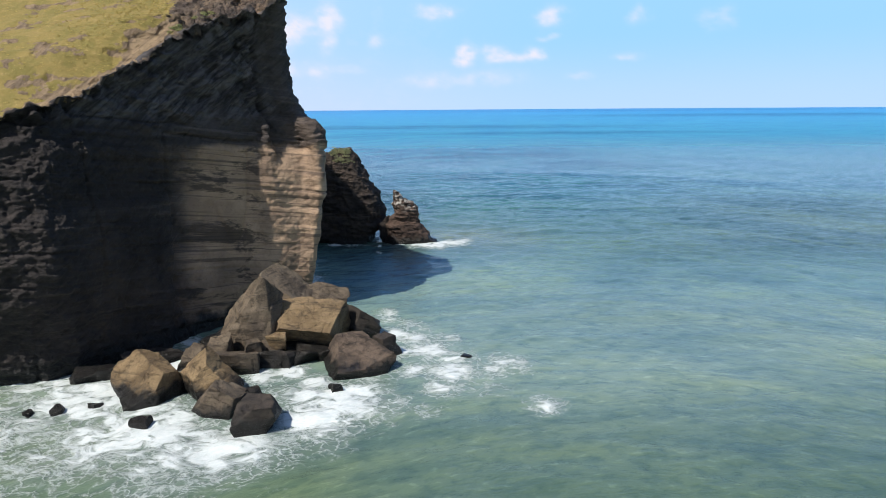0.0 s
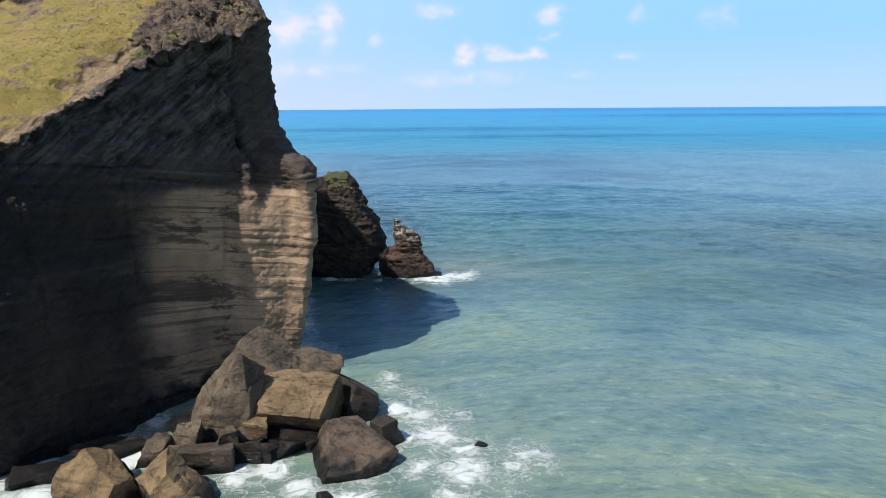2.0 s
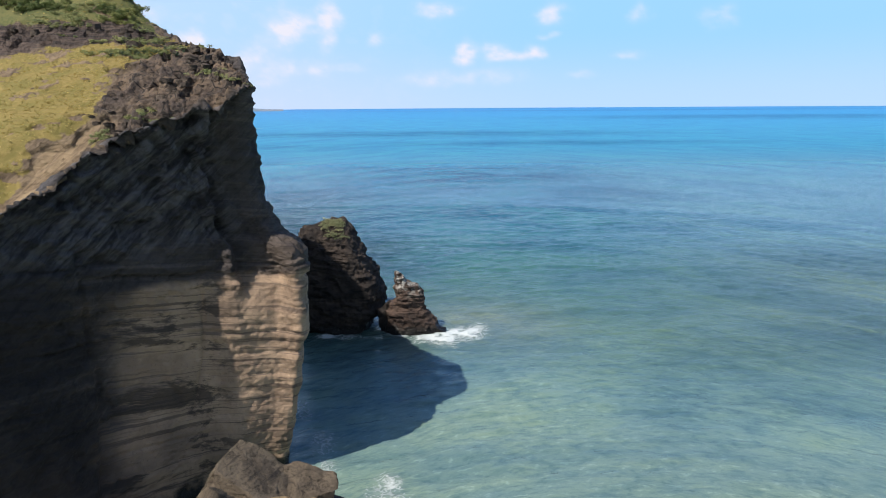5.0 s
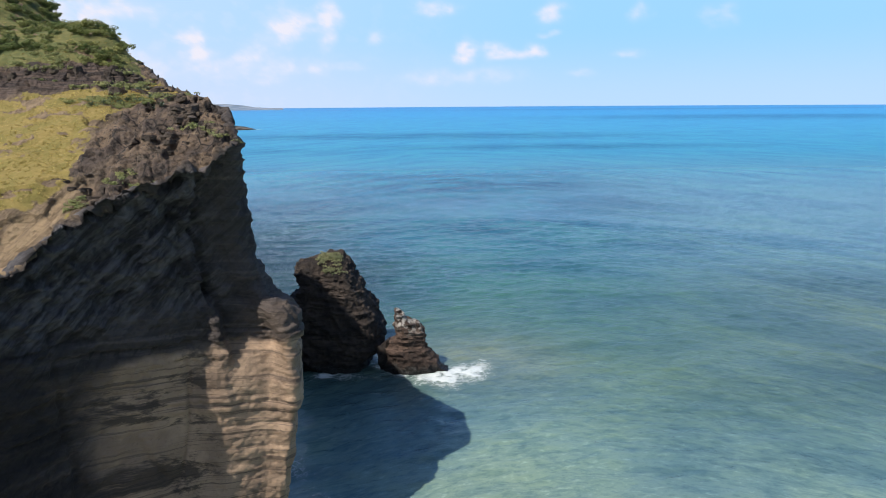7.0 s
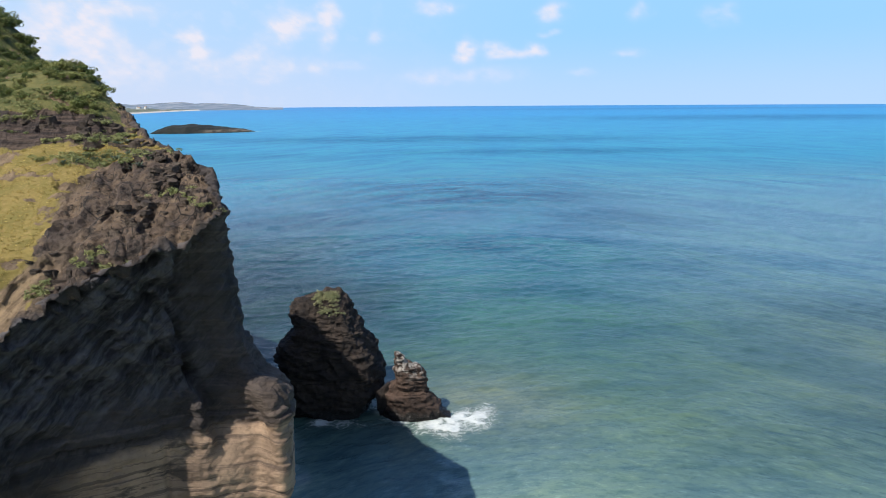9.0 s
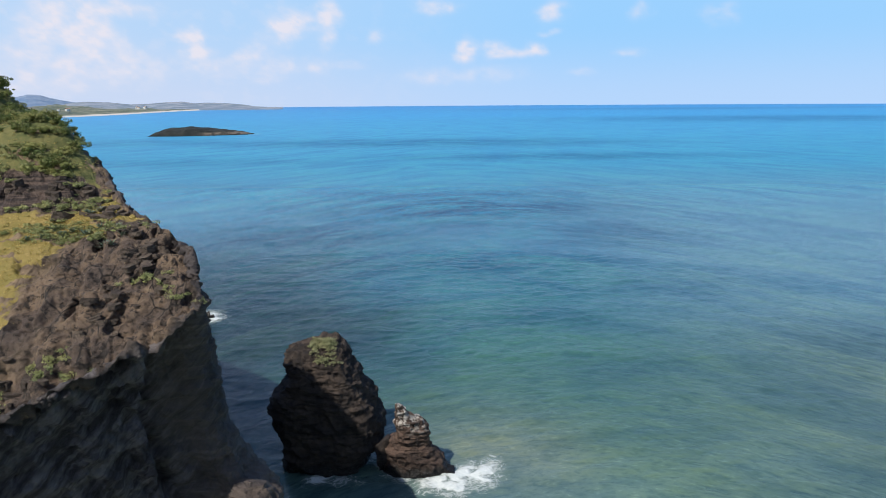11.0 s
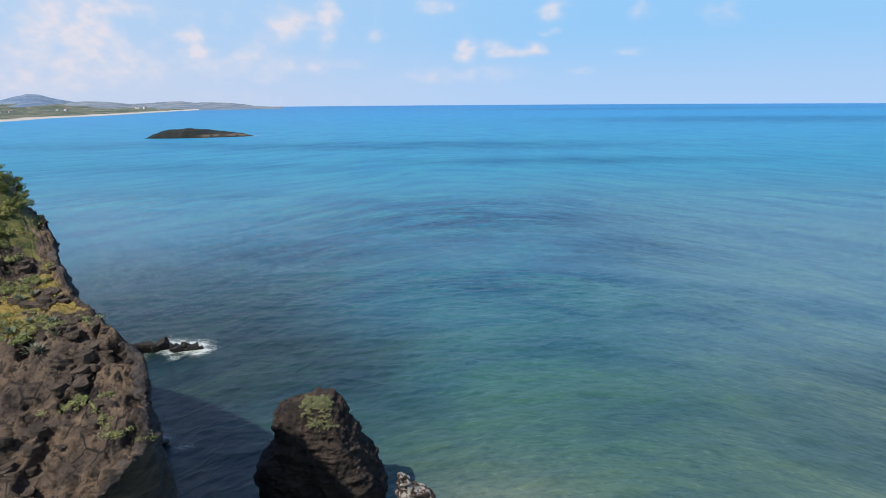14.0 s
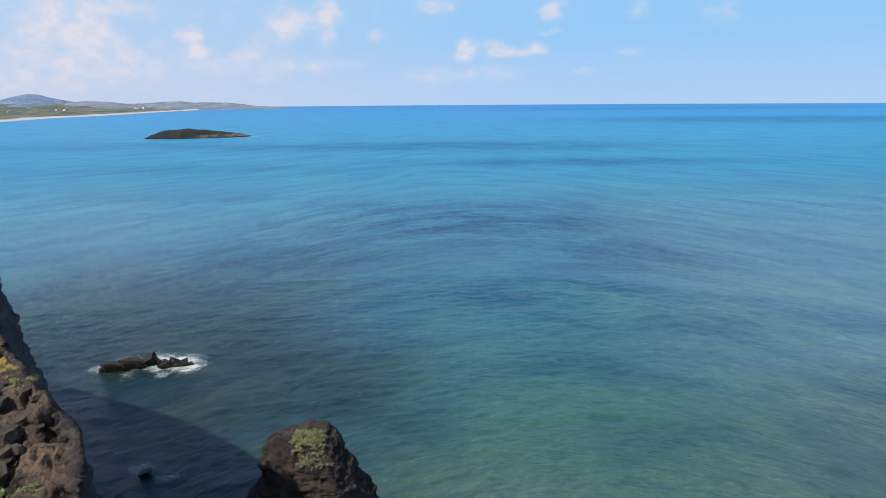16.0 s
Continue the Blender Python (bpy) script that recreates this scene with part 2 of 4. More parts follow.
    return n.done(c, n.step(wet, 0, 1, 0.9, 0.32), n.bump(n.noise(14, 6, 0.7), 0.03, 1.0, under=n.bump(h, 0.16, 1.0)), Specular_IOR_Level=0.3)


def sea_material():
    n = Nodes("sea_water")
    water, gust = n.attr("water", True), n.attr("gust")
    # crests bend round the headland: one coordinate along them, one across
    x, y = n.part_of(n.pos, "X"), n.part_of(n.pos, "Y")
    dx = n.math("ABSOLUTE", n.math("SUBTRACT", x, 12.0))
    m = n.math("MINIMUM", dx, 48.0)
    bend = n.math("MULTIPLY", n.math("MULTIPLY", m, n.math("SUBTRACT", n.math("MULTIPLY", dx, 2.0), m)), 0.0120)
    at = n.t.nodes.new("ShaderNodeCombineXYZ")
    n.put(at.inputs[0], x)
    n.put(at.inputs[1], n.math("ADD", y, bend))
    at = at.outputs[0]
    streak = n.noise(0.085, 6, 0.66, stretch=(0.34, 1.5, 1), at=at, warp=0.5)
    lines = n.noise(0.48, 7, 0.72, stretch=(0.55, 1.30, 1), at=at, warp=0.3)
    crests = n.noise(1.35, 5, 0.66, stretch=(0.62, 1.30, 1), at=at, warp=0.3)
    cloudy = n.noise(0.055, 6, 0.62, stretch=(0.6, 1.25, 1), at=at, warp=0.8)
    c = n.mix(n.step(cloudy, 0.46, 0.66, 0.0, 0.75), water, n.mix(1.0, water, (1.45, 1.30, 1.02), "MULTIPLY"))
    c = n.mix(n.step(cloudy, 0.52, 0.34, 0.0, 0.6), c, n.mix(1.0, water, (0.50, 0.64, 0.80), "MULTIPLY"))
    # wave faces tinted dark and light, as the sky's reflection on their slopes
    c = n.mix(n.step(lines, 0.53, 0.38, 0.0, 0.55), c, n.mix(1.0, c, (0.52, 0.64, 0.74), "MULTIPLY"))
    c = n.mix(n.step(crests, 0.50, 0.36, 0.0, 0.55), c, n.mix(1.0, c, (0.55, 0.66, 0.76), "MULTIPLY"))
    c = n.mix(n.step(crests, 0.55, 0.68, 0.0, 0.75), c, n.mix(1.0, c, (1.50, 1.42, 1.40), "MULTIPLY"))
    # ruffled water mirrors less sky; the loss is darkened into its colour
    ruffle = n.math("MULTIPLY", gust, n.math("ADD", n.step(streak, 0.60, 0.44, 0.15, 0.62), n.step(lines, 0.58, 0.40, 0.0, 0.38)))
    c = n.mix(ruffle, c, n.mix(1.0, c, (0.10, 0.24, 0.40), "MULTIPLY"))
    # foam: lacy webs that thin out away from the rocks
    f = n.attr("foam")
    wob = n.t.nodes.new("ShaderNodeTexNoise")
    wob.inputs["Scale"].default_value, wob.inputs["Detail"].default_value = 0.9, 4
    n.t.links.new(n.pos, wob.inputs["Vector"])
    shift = n.t.nodes.new("ShaderNodeVectorMath")
    shift.operation = "MULTIPLY_ADD"
    shift.inputs[1].default_value = (2.4, 2.4, 0)
    n.t.links.new(wob.outputs["Color"], shift.inputs[0])
    n.t.links.new(n.pos, shift.inputs[2])
    lace = n.cells(1.15, stretch=(0.8, 1.2, 0), feature="DISTANCE_TO_EDGE", at=shift.outputs[0])
    web = n.step(n.math("ADD", lace, n.math("MULTIPLY", n.noise(3.0, 6, 0.75, warp=0.6), 0.55)), 0.44, 0.16)
    churn = n.noise(0.75, 7, 0.72, stretch=(0.85, 1.2, 1), warp=0.9)
    solid = n.step(n.math("ADD", f, n.math("MULTIPLY", n.math("SUBTRACT", churn, 0.5), 2.7)), 0.62, 1.14)
    thin = n.math("MULTIPLY", web, n.step(n.math("ADD", f, n.math("MULTIPLY", n.math("SUBTRACT", churn, 0.5), 1.6)), 0.18, 0.60))
    foam = n.math("MAXIMUM", solid, n.math("MULTIPLY", thin, 0.8))
    milky = n.step(f, 0.15, 0.9, 0.0, 0.45)
    c = n.mix(milky, c, (0.30, 0.36, 0.32))
    c = n.mix(foam, c, n.mix(n.noise(2.2, 6, 0.7), (0.42, 0.50, 0.50), (0.86, 0.87, 0.86)))
    b = n.bump(crests, 0.10, 1.0, under=n.bump(lines, 0.15, n.step(gust, 0, 1, 0.75, 1.0)))
    b = n.bump(n.noise(5.0, 3, 0.6, stretch=(0.8, 1.2, 1), at=at), 0.014, 1.0, under=b)
    b = n.bump(foam, 0.12, 0.7, under=b)
    # waves too fine to model far out: a rougher sheet
    return n.done(c, n.math("MAXIMUM", n.step(foam, 0, 1, 0.10, 0.85), n.step(y, 120, 450, 0.08, 0.42)), b, IOR=1.333, Specular_IOR_Level=n.math("MULTIPLY", n.step(y, 115, 330, 0.66, 0.17), n.step(gust, 0, 1, 1.0, 0.35)))


def plain_leaf(name, a, b_, c_, rough=0.6):
    n = Nodes(name)
    c = n.mix(n.random(), a, b_)
    c = n.mix(n.step(n.noise(1.7, 4, 0.7), 0.42, 0.68), c, c_)
    return n.done(c, rough, n.bump(n.noise(14, 3), 0.02, 0.5), Specular_IOR_Level=0.35)


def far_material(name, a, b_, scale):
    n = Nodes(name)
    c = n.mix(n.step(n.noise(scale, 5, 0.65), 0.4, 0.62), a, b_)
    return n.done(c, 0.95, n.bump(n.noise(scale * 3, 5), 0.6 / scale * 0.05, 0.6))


CLIFF = cliff_material()
TAN_BOULDER = boulder_material("tan_boulder", (0.050, 0.038, 0.028), (0.205, 0.140, 0.075), (0.350, 0.245, 0.135), 1.0)
GREY_BOULDER = boulder_material("grey_boulder", (0.036, 0.030, 0.026), (0.108, 0.084, 0.062), (0.200, 0.155, 0.110))
DARK_BOULDER = boulder_material("dark_boulder", (0.026, 0.022, 0.020), (0.075, 0.056, 0.044), (0.150, 0.110, 0.082), 0.8)
WET_BOULDER = boulder_material("wet_boulder", (0.024, 0.022, 0.021), (0.048, 0.040, 0.035), (0.085, 0.068, 0.055), 1.1)
STACK_ROCK = boulder_material("stack_rock", (0.017, 0.015, 0.015), (0.036, 0.029, 0.026), (0.075, 0.056, 0.045), 0.9)
TIPPED_ROCK = boulder_material("bleached_stack_rock", (0.026, 0.021, 0.019), (0.075, 0.050, 0.040), (0.145, 0.095, 0.072), 0.9, tips=3.9)
SEA = sea_material()

# ---- the sea: one sheet to the horizon ----
FOAM = [(-24, 37.5, 5.5, 1.15), (-19, 34.5, 5.0, 1.2), (-14.5, 33, 4.0, 1.15), (-27.5, 38.5, 4, 1.05), (-21, 31, 3.2, 0.85), (-26, 33, 4.5, 0.9), (-15, 30.6, 2.4, 0.75),
        (-10.4, 37.2, 2.8, 1.35), (-8.6, 39, 2.4, 1.3), (-10.6, 40.4, 2.4, 1.15), (-6.8, 38.8, 1.9, 0.9), (-4.6, 38.4, 1.5, 0.5), (-9.0, 40.6, 2.4, 1.35), (-3.4, 41.0, 1.4, 1.0), (-2.6, 43.6, 2.2, 1.25), (-4.0, 47.8, 2.2, 1.2), (-4.6, 50.4, 1.8, 1.1), (-6.4, 55.2, 1.6, 0.9), (-4.6, 53.6, 1.6, 0.8),
        (-2.2, 46.4, 2.0, 0.9), (-2.0, 50.6, 1.4, 0.7), (1.6, 45.6, 2.0, 0.95), (0.2, 44.2, 1.7, 0.85), (3.2, 38.8, 1.4, 0.95), (-0.6, 41.2, 2.2, 0.5), (-21.5, 43.6, 2.6, 1.3), (-18.5, 44.8, 2.2, 1.2), (-25.5, 41.2, 2.0, 1.2), (-17.6, 41.0, 1.2, 1.0), (-12.2, 41.0, 2.0, 0.95), (-7.6, 45.6, 1.6, 0.8), (-9.0, 34.4, 2.0, 0.6),
        (-3.4, 82.6, 2.0, 1.3), (-0.8, 83.8, 2.0, 1.3), (-5.8, 82.6, 1.6, 1.1), (0.4, 85.4, 1.5, 1.1), (-9.3, 85.6, 1.5, 1.15), (-8.2, 83.4, 1.2, 0.9), (-14.2, 83.0, 1.1, 0.95), (-12.4, 82.6, 0.8, 0.5), (-8.6, 88, 1.0, 0.7),
        (-47, 133.8, 2.6, 1.3), (-43.4, 133.6, 2.4, 1.3), (-51.5, 132.6, 2.2, 0.95), (-44.4, 129.9, 1.4, 0.8), (-40.9, 132.2, 1.8, 1.15), (-55, 130.0, 1.4, 0.85), (-46.4, 131.2, 1.0, 1.0), (-50, 128.9, 1.4, 0.5), (-12.2, 62, 1.6, 0.62), (-11.4, 58.8, 1.3, 0.62), (-12.6, 56.4, 1.0, 0.6), (-14.6, 66, 1.6, 0.6), (-17.5, 70.5, 1.6, 0.5), (-20.5, 75, 2.0, 0.5), (-24, 84, 2.0, 0.5), (-36.5, 102.6, 1.6, 0.8), (-33.5, 100.5, 1.4, 0.5), (-219, 776, 7, 1.0), (-232, 758, 5, 0.7), (-262, 748, 5, 0.8), (-280, 741, 4, 0.6), (-300, 738, 4, 0.6),
        (-15.1, 43.3, 1.5, 1.2), (-13.3, 44.0, 1.4, 1.25), (-11.2, 42.6, 1.5, 1.2), (-8.6, 53.0, 1.0, 1.0), (-5.8, 57.1, 1.2, 0.95), (-6.3, 51.1, 1.4, 1.2), (-6.1, 47.7, 1.3, 1.2), (-3.5, 52.5, 1.3, 0.8), (-3.0, 47.6, 1.3, 0.75), (-1.0, 46.6, 1.1, 0.8), (-5.2, 44.1, 1.4, 1.0), (-8.1, 43.3, 1.2, 1.0), (-23.4, 41.2, 1.6, 1.2), (-22.6, 44.0, 1.4, 1.2), (-21.9, 48.0, 1.2, 1.1), (-16.1, 83.7, 1.3, 1.25), (-12.7, 88.2, 1.3, 1.2), (-4.9, 82.8, 1.7, 1.3), (-2.1, 84.5, 1.4, 1.25), (-9.4, 85.0, 1.2, 1.1)]


def build_sea():
    radii = np.concatenate([np.arange(0.002, 120, 0.30), np.geomspace(120.4, 4650, 190)])
    turn = np.concatenate([np.linspace(-0.35, np.pi + 0.35, 860, endpoint=False), np.linspace(np.pi + 0.35, 2 * np.pi - 0.35, 300, endpoint=False)])
    r, a = np.meshgrid(radii, turn, indexing="ij")
    x, y = (r * np.cos(a) - 6).ravel(), (r * np.sin(a) + 62).ravel()
    p = np.stack([x, y, 0 * x], 1)
    near = smooth(1200, 60, r.ravel())
    swell = 0.16 * fbm(p * (0.05, 0.16, 1), 3, 5) + 0.10 * vnoise(p * (0.25, 0.6, 1), 9) + 0.05 * vnoise(p * (0.9, 1.5, 1), 12)
    tilt = math.radians(-14)
    w = np.stack([x * math.cos(tilt) - y * math.sin(tilt), x * math.sin(tilt) + y * math.cos(tilt), 0 * x], 1)
    windy = 0.6 + 0.8 * smooth(-0.4, 0.5, fbm(w * (1 / 60, 1 / 25, 1), 3, 14))
    waves = 0.16 * ridged(w * (0.06, 0.17, 1), 2, 15) + 0.11 * ridged(w * (0.16, 0.45, 1), 2, 16) + 0.10 * vnoise(w * (0.6, 1.1, 1), 17)
    z = (0.6 * swell + 0.45 * windy * (waves - 0.12)) * near
    warp = p + 6 * np.stack([fbm(p / 40, 3, 2), fbm(p / 40, 3, 3), 0 * x], 1)
    foam = 0 * x
    for fx, fy, fr, fs in FOAM:
        foam = np.maximum(foam, fs * np.exp(-((warp[:, 0] - fx) ** 2 + (warp[:, 1] - fy) ** 2) / (1.15 * fr * fr)))
    z = z + foam * 0.10 * (1 + fbm(p * 1.1, 3, 8))
    # colour of the water: green close in, a pale silty belt, then clear blue-green and deep blue
    wander = fbm(p * (1 / 34, 1 / 22, 1), 4, 21)
    far = y + 0.10 * np.abs(x) + 13 * wander
    zones = [(20, (0.084, 0.134, 0.078)), (36, (0.112, 0.168, 0.124)), (50, (0.178, 0.252, 0.212)), (72, (0.144, 0.235, 0.216)), (92, (0.070, 0.136, 0.110)), (112, (0.041, 0.114, 0.098)),
             (150, (0.037, 0.134, 0.160)), (200, (0.032, 0.160, 0.240)), (280, (0.040, 0.230, 0.355)), (450, (0.048, 0.280, 0.455)), (800, (0.050, 0.300, 0.520)), (1600, (0.038, 0.285, 0.560)), (4000, (0.014, 0.195, 0.480))]
    at = np.array([k for k, _ in zones], float)
    c = np.stack([np.interp(far, at, np.array([v[i] for _, v in zones])) for i in range(3)], 1)
    right = (smooth(14, 60, x + 10 * wander) * smooth(420, 130, y) * smooth(64, 90, y) * 0.75)[:, None]
    silty = smooth(150, 95, y)[:, None]
    c = c * (1 - right) + (np.array((0.108, 0.205, 0.240)) * (1 - silty) + np.array((0.116, 0.165, 0.128)) * silty) * right
    bloom = np.clip(np.exp(-(((x - 2) / 9) ** 2 + ((y - 87) / 8) ** 2)) * (0.8 + 0.5 * wander), 0, 1)[:, None] * 0.8
    c = c * (1 - bloom) + np.array((0.235, 0.250, 0.165)) * bloom
    # ruffled, darker water in belts
    gust = 0 * x
    for px, py, rx, ry, k in [(2, 250, 66, 54, 1.0), (-34, 205, 40, 22, 0.8), (44, 200, 26, 24, 0.85), (8, 168, 34, 14, 0.6), (66, 116, 22, 13, 0.6), (46, 84, 26, 6, 0.35), (26, 67, 14, 4, 0.35), (46, 150, 20, 12, 0.35), (-60, 170, 26, 26, 0.55), (-50, 118, 30, 34, 0.7),
                              (-20, 600, 200, 60, 0.85), (80, 450, 130, 28, 0.7), (-150, 420, 90, 30, 0.4), (-300, 620, 160, 60, 0.5), (-120, 305, 60, 18, 0.45), (640, 1250, 420, 220, 0.8), (900, 2600, 900, 300, 0.5)]:
        gust = np.maximum(gust, k * np.exp(-(((warp[:, 0] - px) / rx) ** 2 + ((warp[:, 1] - py) / ry) ** 2) ** 1.5) * (0.85 + 0.5 * wander))
    gust = np.clip(gust, 0, 1)
    # darker water colour to the west, with less gloss, fading out by y 225
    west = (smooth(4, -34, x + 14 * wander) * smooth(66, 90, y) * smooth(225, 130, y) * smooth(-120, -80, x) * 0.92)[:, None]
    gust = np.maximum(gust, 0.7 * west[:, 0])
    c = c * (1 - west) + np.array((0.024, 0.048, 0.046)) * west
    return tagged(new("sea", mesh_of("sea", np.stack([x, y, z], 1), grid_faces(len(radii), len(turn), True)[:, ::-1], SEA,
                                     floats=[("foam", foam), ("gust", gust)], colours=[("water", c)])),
                  "green-blue sea with small waves and white foam round the rocks", "sea", kind="structure")


build_sea()

# ---- sky behind the horizon, with its clouds ----
CLOUDS = [(119.3, 543, 2.82, 147, 0.8), (122.4, 371, 1.76, 126, 0.5), (119.8, 438, 0.93, 59, 0.7), (117.5, 418, 1.76, 92, 0.7), (115.1, 287, 4.52, 84, 0.55), (115.3, 620, 2.44, 59, 0.6), (110.9, 417, 0.7, 105, 1), (110.1, 358, 0.98, 34, 0.8), (103.3, 538, 1.35, 109, 1), (101.7, 540, 0.98, 76, 0.5), (99.8, 597, 0.89, 189, 0.85), (106.2, 333, 1.17, 42, 0.8), (105.4, 426, 1.41, 105, 0.35), (100.7, 269, 1.23, 59, 0.5), (104.0, 279, 1.68, 59, 0.55), (108.0, 266, 2.75, 59, 0.4), (105.0, 193, 1.19, 34, 0.5), (97.9, 281, 1.25, 34, 0.4), (95.9, 470, 0.71, 42, 0.5), (90.8, 682, 1.64, 42, 0.9), (87.9, 392, 0.66, 71, 1), (88.7, 335, 0.61, 38, 0.9), (85.8, 398, 1.12, 38, 0.9), (84.1, 354, 1.77, 34, 0.9), (82.2, 386, 0.7, 46, 1), (80.8, 632, 1.09, 67, 0.8), (73.8, 612, 0.84, 59, 0.5), (74.3, 346, 1.04, 25, 0.6), (81.2, 496, 0.6, 25, 0.5), (86.7, 219, 3.57, 59, 0.35), (91.1, 202, 2.05, 50, 0.4), (78.1, 229, 1.22, 25, 0.35), (67.4, 579, 1.07, 59, 0.5), (120.1, 246, 5.22, 76, 0.5), (121.7, 145, 4.33, 59, 0.4)]


def build_sky_backdrop():
    turn = np.concatenate([np.radians(np.linspace(20, 54, 20, endpoint=False)), np.radians(np.linspace(54, 126, 400)), np.radians(np.linspace(126, 160, 21)[1:])])
    height = np.concatenate([np.linspace(-6, 840, 90), np.linspace(900, 3400, 16)])
    h, a = np.meshgrid(height, turn, indexing="ij")
    p = np.stack([4700 * np.cos(a), 4700 * np.sin(a), h], -1).reshape(-1, 3)
    deg, up = np.degrees(a).ravel(), h.ravel()
    q = np.stack([deg * 1.0, 0 * deg, up / 60], 1)
    puff = fbm(q * 0.9, 5, 5, 0.55)
    d1, u1 = deg + 0.9 * fbm(q * 0.6, 4, 6), up + 26 * fbm(q * 0.6, 4, 7)
    cloud = 0.16 * smooth(0.0, 0.5, puff) * smooth(80, 125, deg)
    for ca, cz, ra, rz, s_ in CLOUDS:
        cloud = cloud + s_ * np.exp(-1.1 * (((d1 - ca) / ra) ** 2 + ((u1 - cz) / rz) ** 2) ** 1.3) * np.clip(0.75 + 0.9 * puff, 0.2, 1.3)
    cloud = np.clip(cloud, 0, 1) * smooth(3000, 900, up)
    n = Nodes("sky_with_clouds")
    z = n.part_of(n.pos, "Z")
    x = n.part_of(n.pos, "X")
    low = n.mix(n.step(x, -2600, 1200), srgb(203, 217, 243), srgb(182, 214, 252))
    high = n.mix(n.step(x, -2600, 1200), srgb(186, 215, 248), srgb(155, 208, 254))
    blue = n.mix(n.step(z, 0, 560), low, high)
    blue = n.mix(n.step(z, 700, 1900), blue, srgb(72, 138, 228))
    c = n.mix(n.math("MULTIPLY", n.attr("cloud"), 0.85), blue, srgb(236, 231, 240))
    e = n.t.nodes.new("ShaderNodeEmission")
    n.t.links.new(c, e.inputs["Color"])
    n.t.links.new(e.outputs[0], n.t.nodes["Material Output"].inputs["Surface"])
    return tagged(new("backdrop_sky", mesh_of("backdrop_sky", p, grid_faces(len(height), len(turn)), n.mat, floats=[("cloud", cloud)])),
                  "pale blue sky with scattered small white clouds", "sky", kind="structure")


build_sky_backdrop()

# ---- the headland ----
# along the shore: station, foot, halfway, upper, rim (x, y) and the rim's height
SHORE = [
    (0, -120, 22, -120, 23, -119, 24, -118, 26, 8),
    (46, -75, 30, -75, 31, -74, 32, -74, 33, 11.5),
    (77, -45, 36, -44.5, 36, -44, 37, -43, 38.5, 14.5),
    (92, -30.6, 39.0, -29.2, 37.3, -29.2, 37.6, -29.6, 38.4, 16.6),
    (96, -26.9, 40.4, -25.2, 39.2, -25.4, 39.9, -26.3, 41.2, 18.2),
    (99.4, -24.6, 42.8, -24.2, 41.8, -24.2, 42.8, -24.5, 43.7, 19.1),
    (102, -23.3, 44.4, -23.4, 44.7, -23.5, 45.0, -23.4, 45.5, 20.2),
    (104.5, -21.8, 45.8, -22.3, 47.2, -22.1, 47.0, -22.1, 47.2, 21.4),
    (106.5, -20.7, 47.3, -21.5, 49.3, -20.8, 48.9, -20.9, 48.8, 22.6),
    (108.3, -19.6, 49.4, -20.2, 50.6, -19.3, 50.4, -19.8, 50.4, 23.8),
    (110, -18.3, 51.5, -18.45, 51.95, -18.2, 51.7, -18.6, 51.3, 24.5),
    (112, -16.6, 53.2, -16.55, 53.60, -16.7, 52.9, -17.2, 52.0, 25.1),
    (113.4, -15.2, 53.9, -15.0, 53.95, -15.8, 53.6, -16.2, 52.8, 25.3),
    (115.3, -13.9, 54.9, -12.8, 55.0, -14.9, 54.5, -14.9, 53.8, 25.6),
    (118.4, -12.4, 56.3, -10.8, 55.5, -13.4, 56.6, -13.3, 55.7, 26.7),
    (121.0, -13.9, 60.4, -11.5, 59.0, -13.5, 58.8, -14.0, 57.8, 27.8),
    (125, -15.8, 64.0, -14.7, 63.2, -16.0, 62.4, -15.3, 60.2, 29.0),
    (129, -18.6, 68.0, -18.0, 67.0, -18.9, 66.0, -19.2, 63.3, 30.0),
    (138, -25.0, 75.5, -24.4, 74.6, -24.8, 72.5, -24.3, 69.9, 32.1),
    (150, -32.8, 84.5, -32.4, 83.5, -32.0, 80.8, -30.9, 77.4, 32.6),
    (170, -46, 98, -45.4, 97.4, -45, 93, -44, 89, 34.5),
    (215, -85, 120, -84.4, 119, -84, 116, -83, 112, 33),
    (260, -125, 142, -124, 141, -124, 139, -123, 136, 30)]
# ground inland: x, y, height
INLAND = [(-23.9, 55.5, 26.4), (-21.4, 59.8, 28.5), (-23.9, 59.7, 28.7), (-29.4, 63.9, 30.4), (-25.7, 66.0, 31.5), (-18.3, 61.6, 29.6), (-27.7, 68.5, 33.5),
          (-33.3, 72.4, 35.0), (-37.0, 76.6, 37.4), (-18.6, 57.7, 28.0), (-16.6, 56.2, 26.8), (-39.5, 80.0, 40.2), (-55, 78, 43), (-75, 80, 44), (-34, 58, 26.5), (-45, 62, 29),
          (-60, 55, 25), (-33, 48, 22), (-90, 60, 24), (-110, 90, 40), (-50, 92, 38), (-27.0, 70.9, 34.5), (-29.5, 73.5, 35.2), (-15.0, 56.7, 27.2), (-17.0, 59.3, 28.55), (-17.95, 53.6, 25.7), (-22.0, 49.4, 23.6), (-23.8, 63.9, 30.2), (-19.8, 62.3, 29.8)]
SPINE = [(0, -20.0, 60.2), (0.08, -24.2, 63.4), (0.25, -33, 70), (0.5, -55, 78), (1, -118, 95)]
INWARD = [(0, 1), (46, 0.7), (77, 0.45), (92, 0.3), (99.4, 0.2), (104, 0.14), (108, 0.09), (112, 0.04), (118.4, 0), (125, 0.05), (129, 0.09), (138, 0.2), (150, 0.33), (170, 0.5), (215, 0.75), (260, 1)]


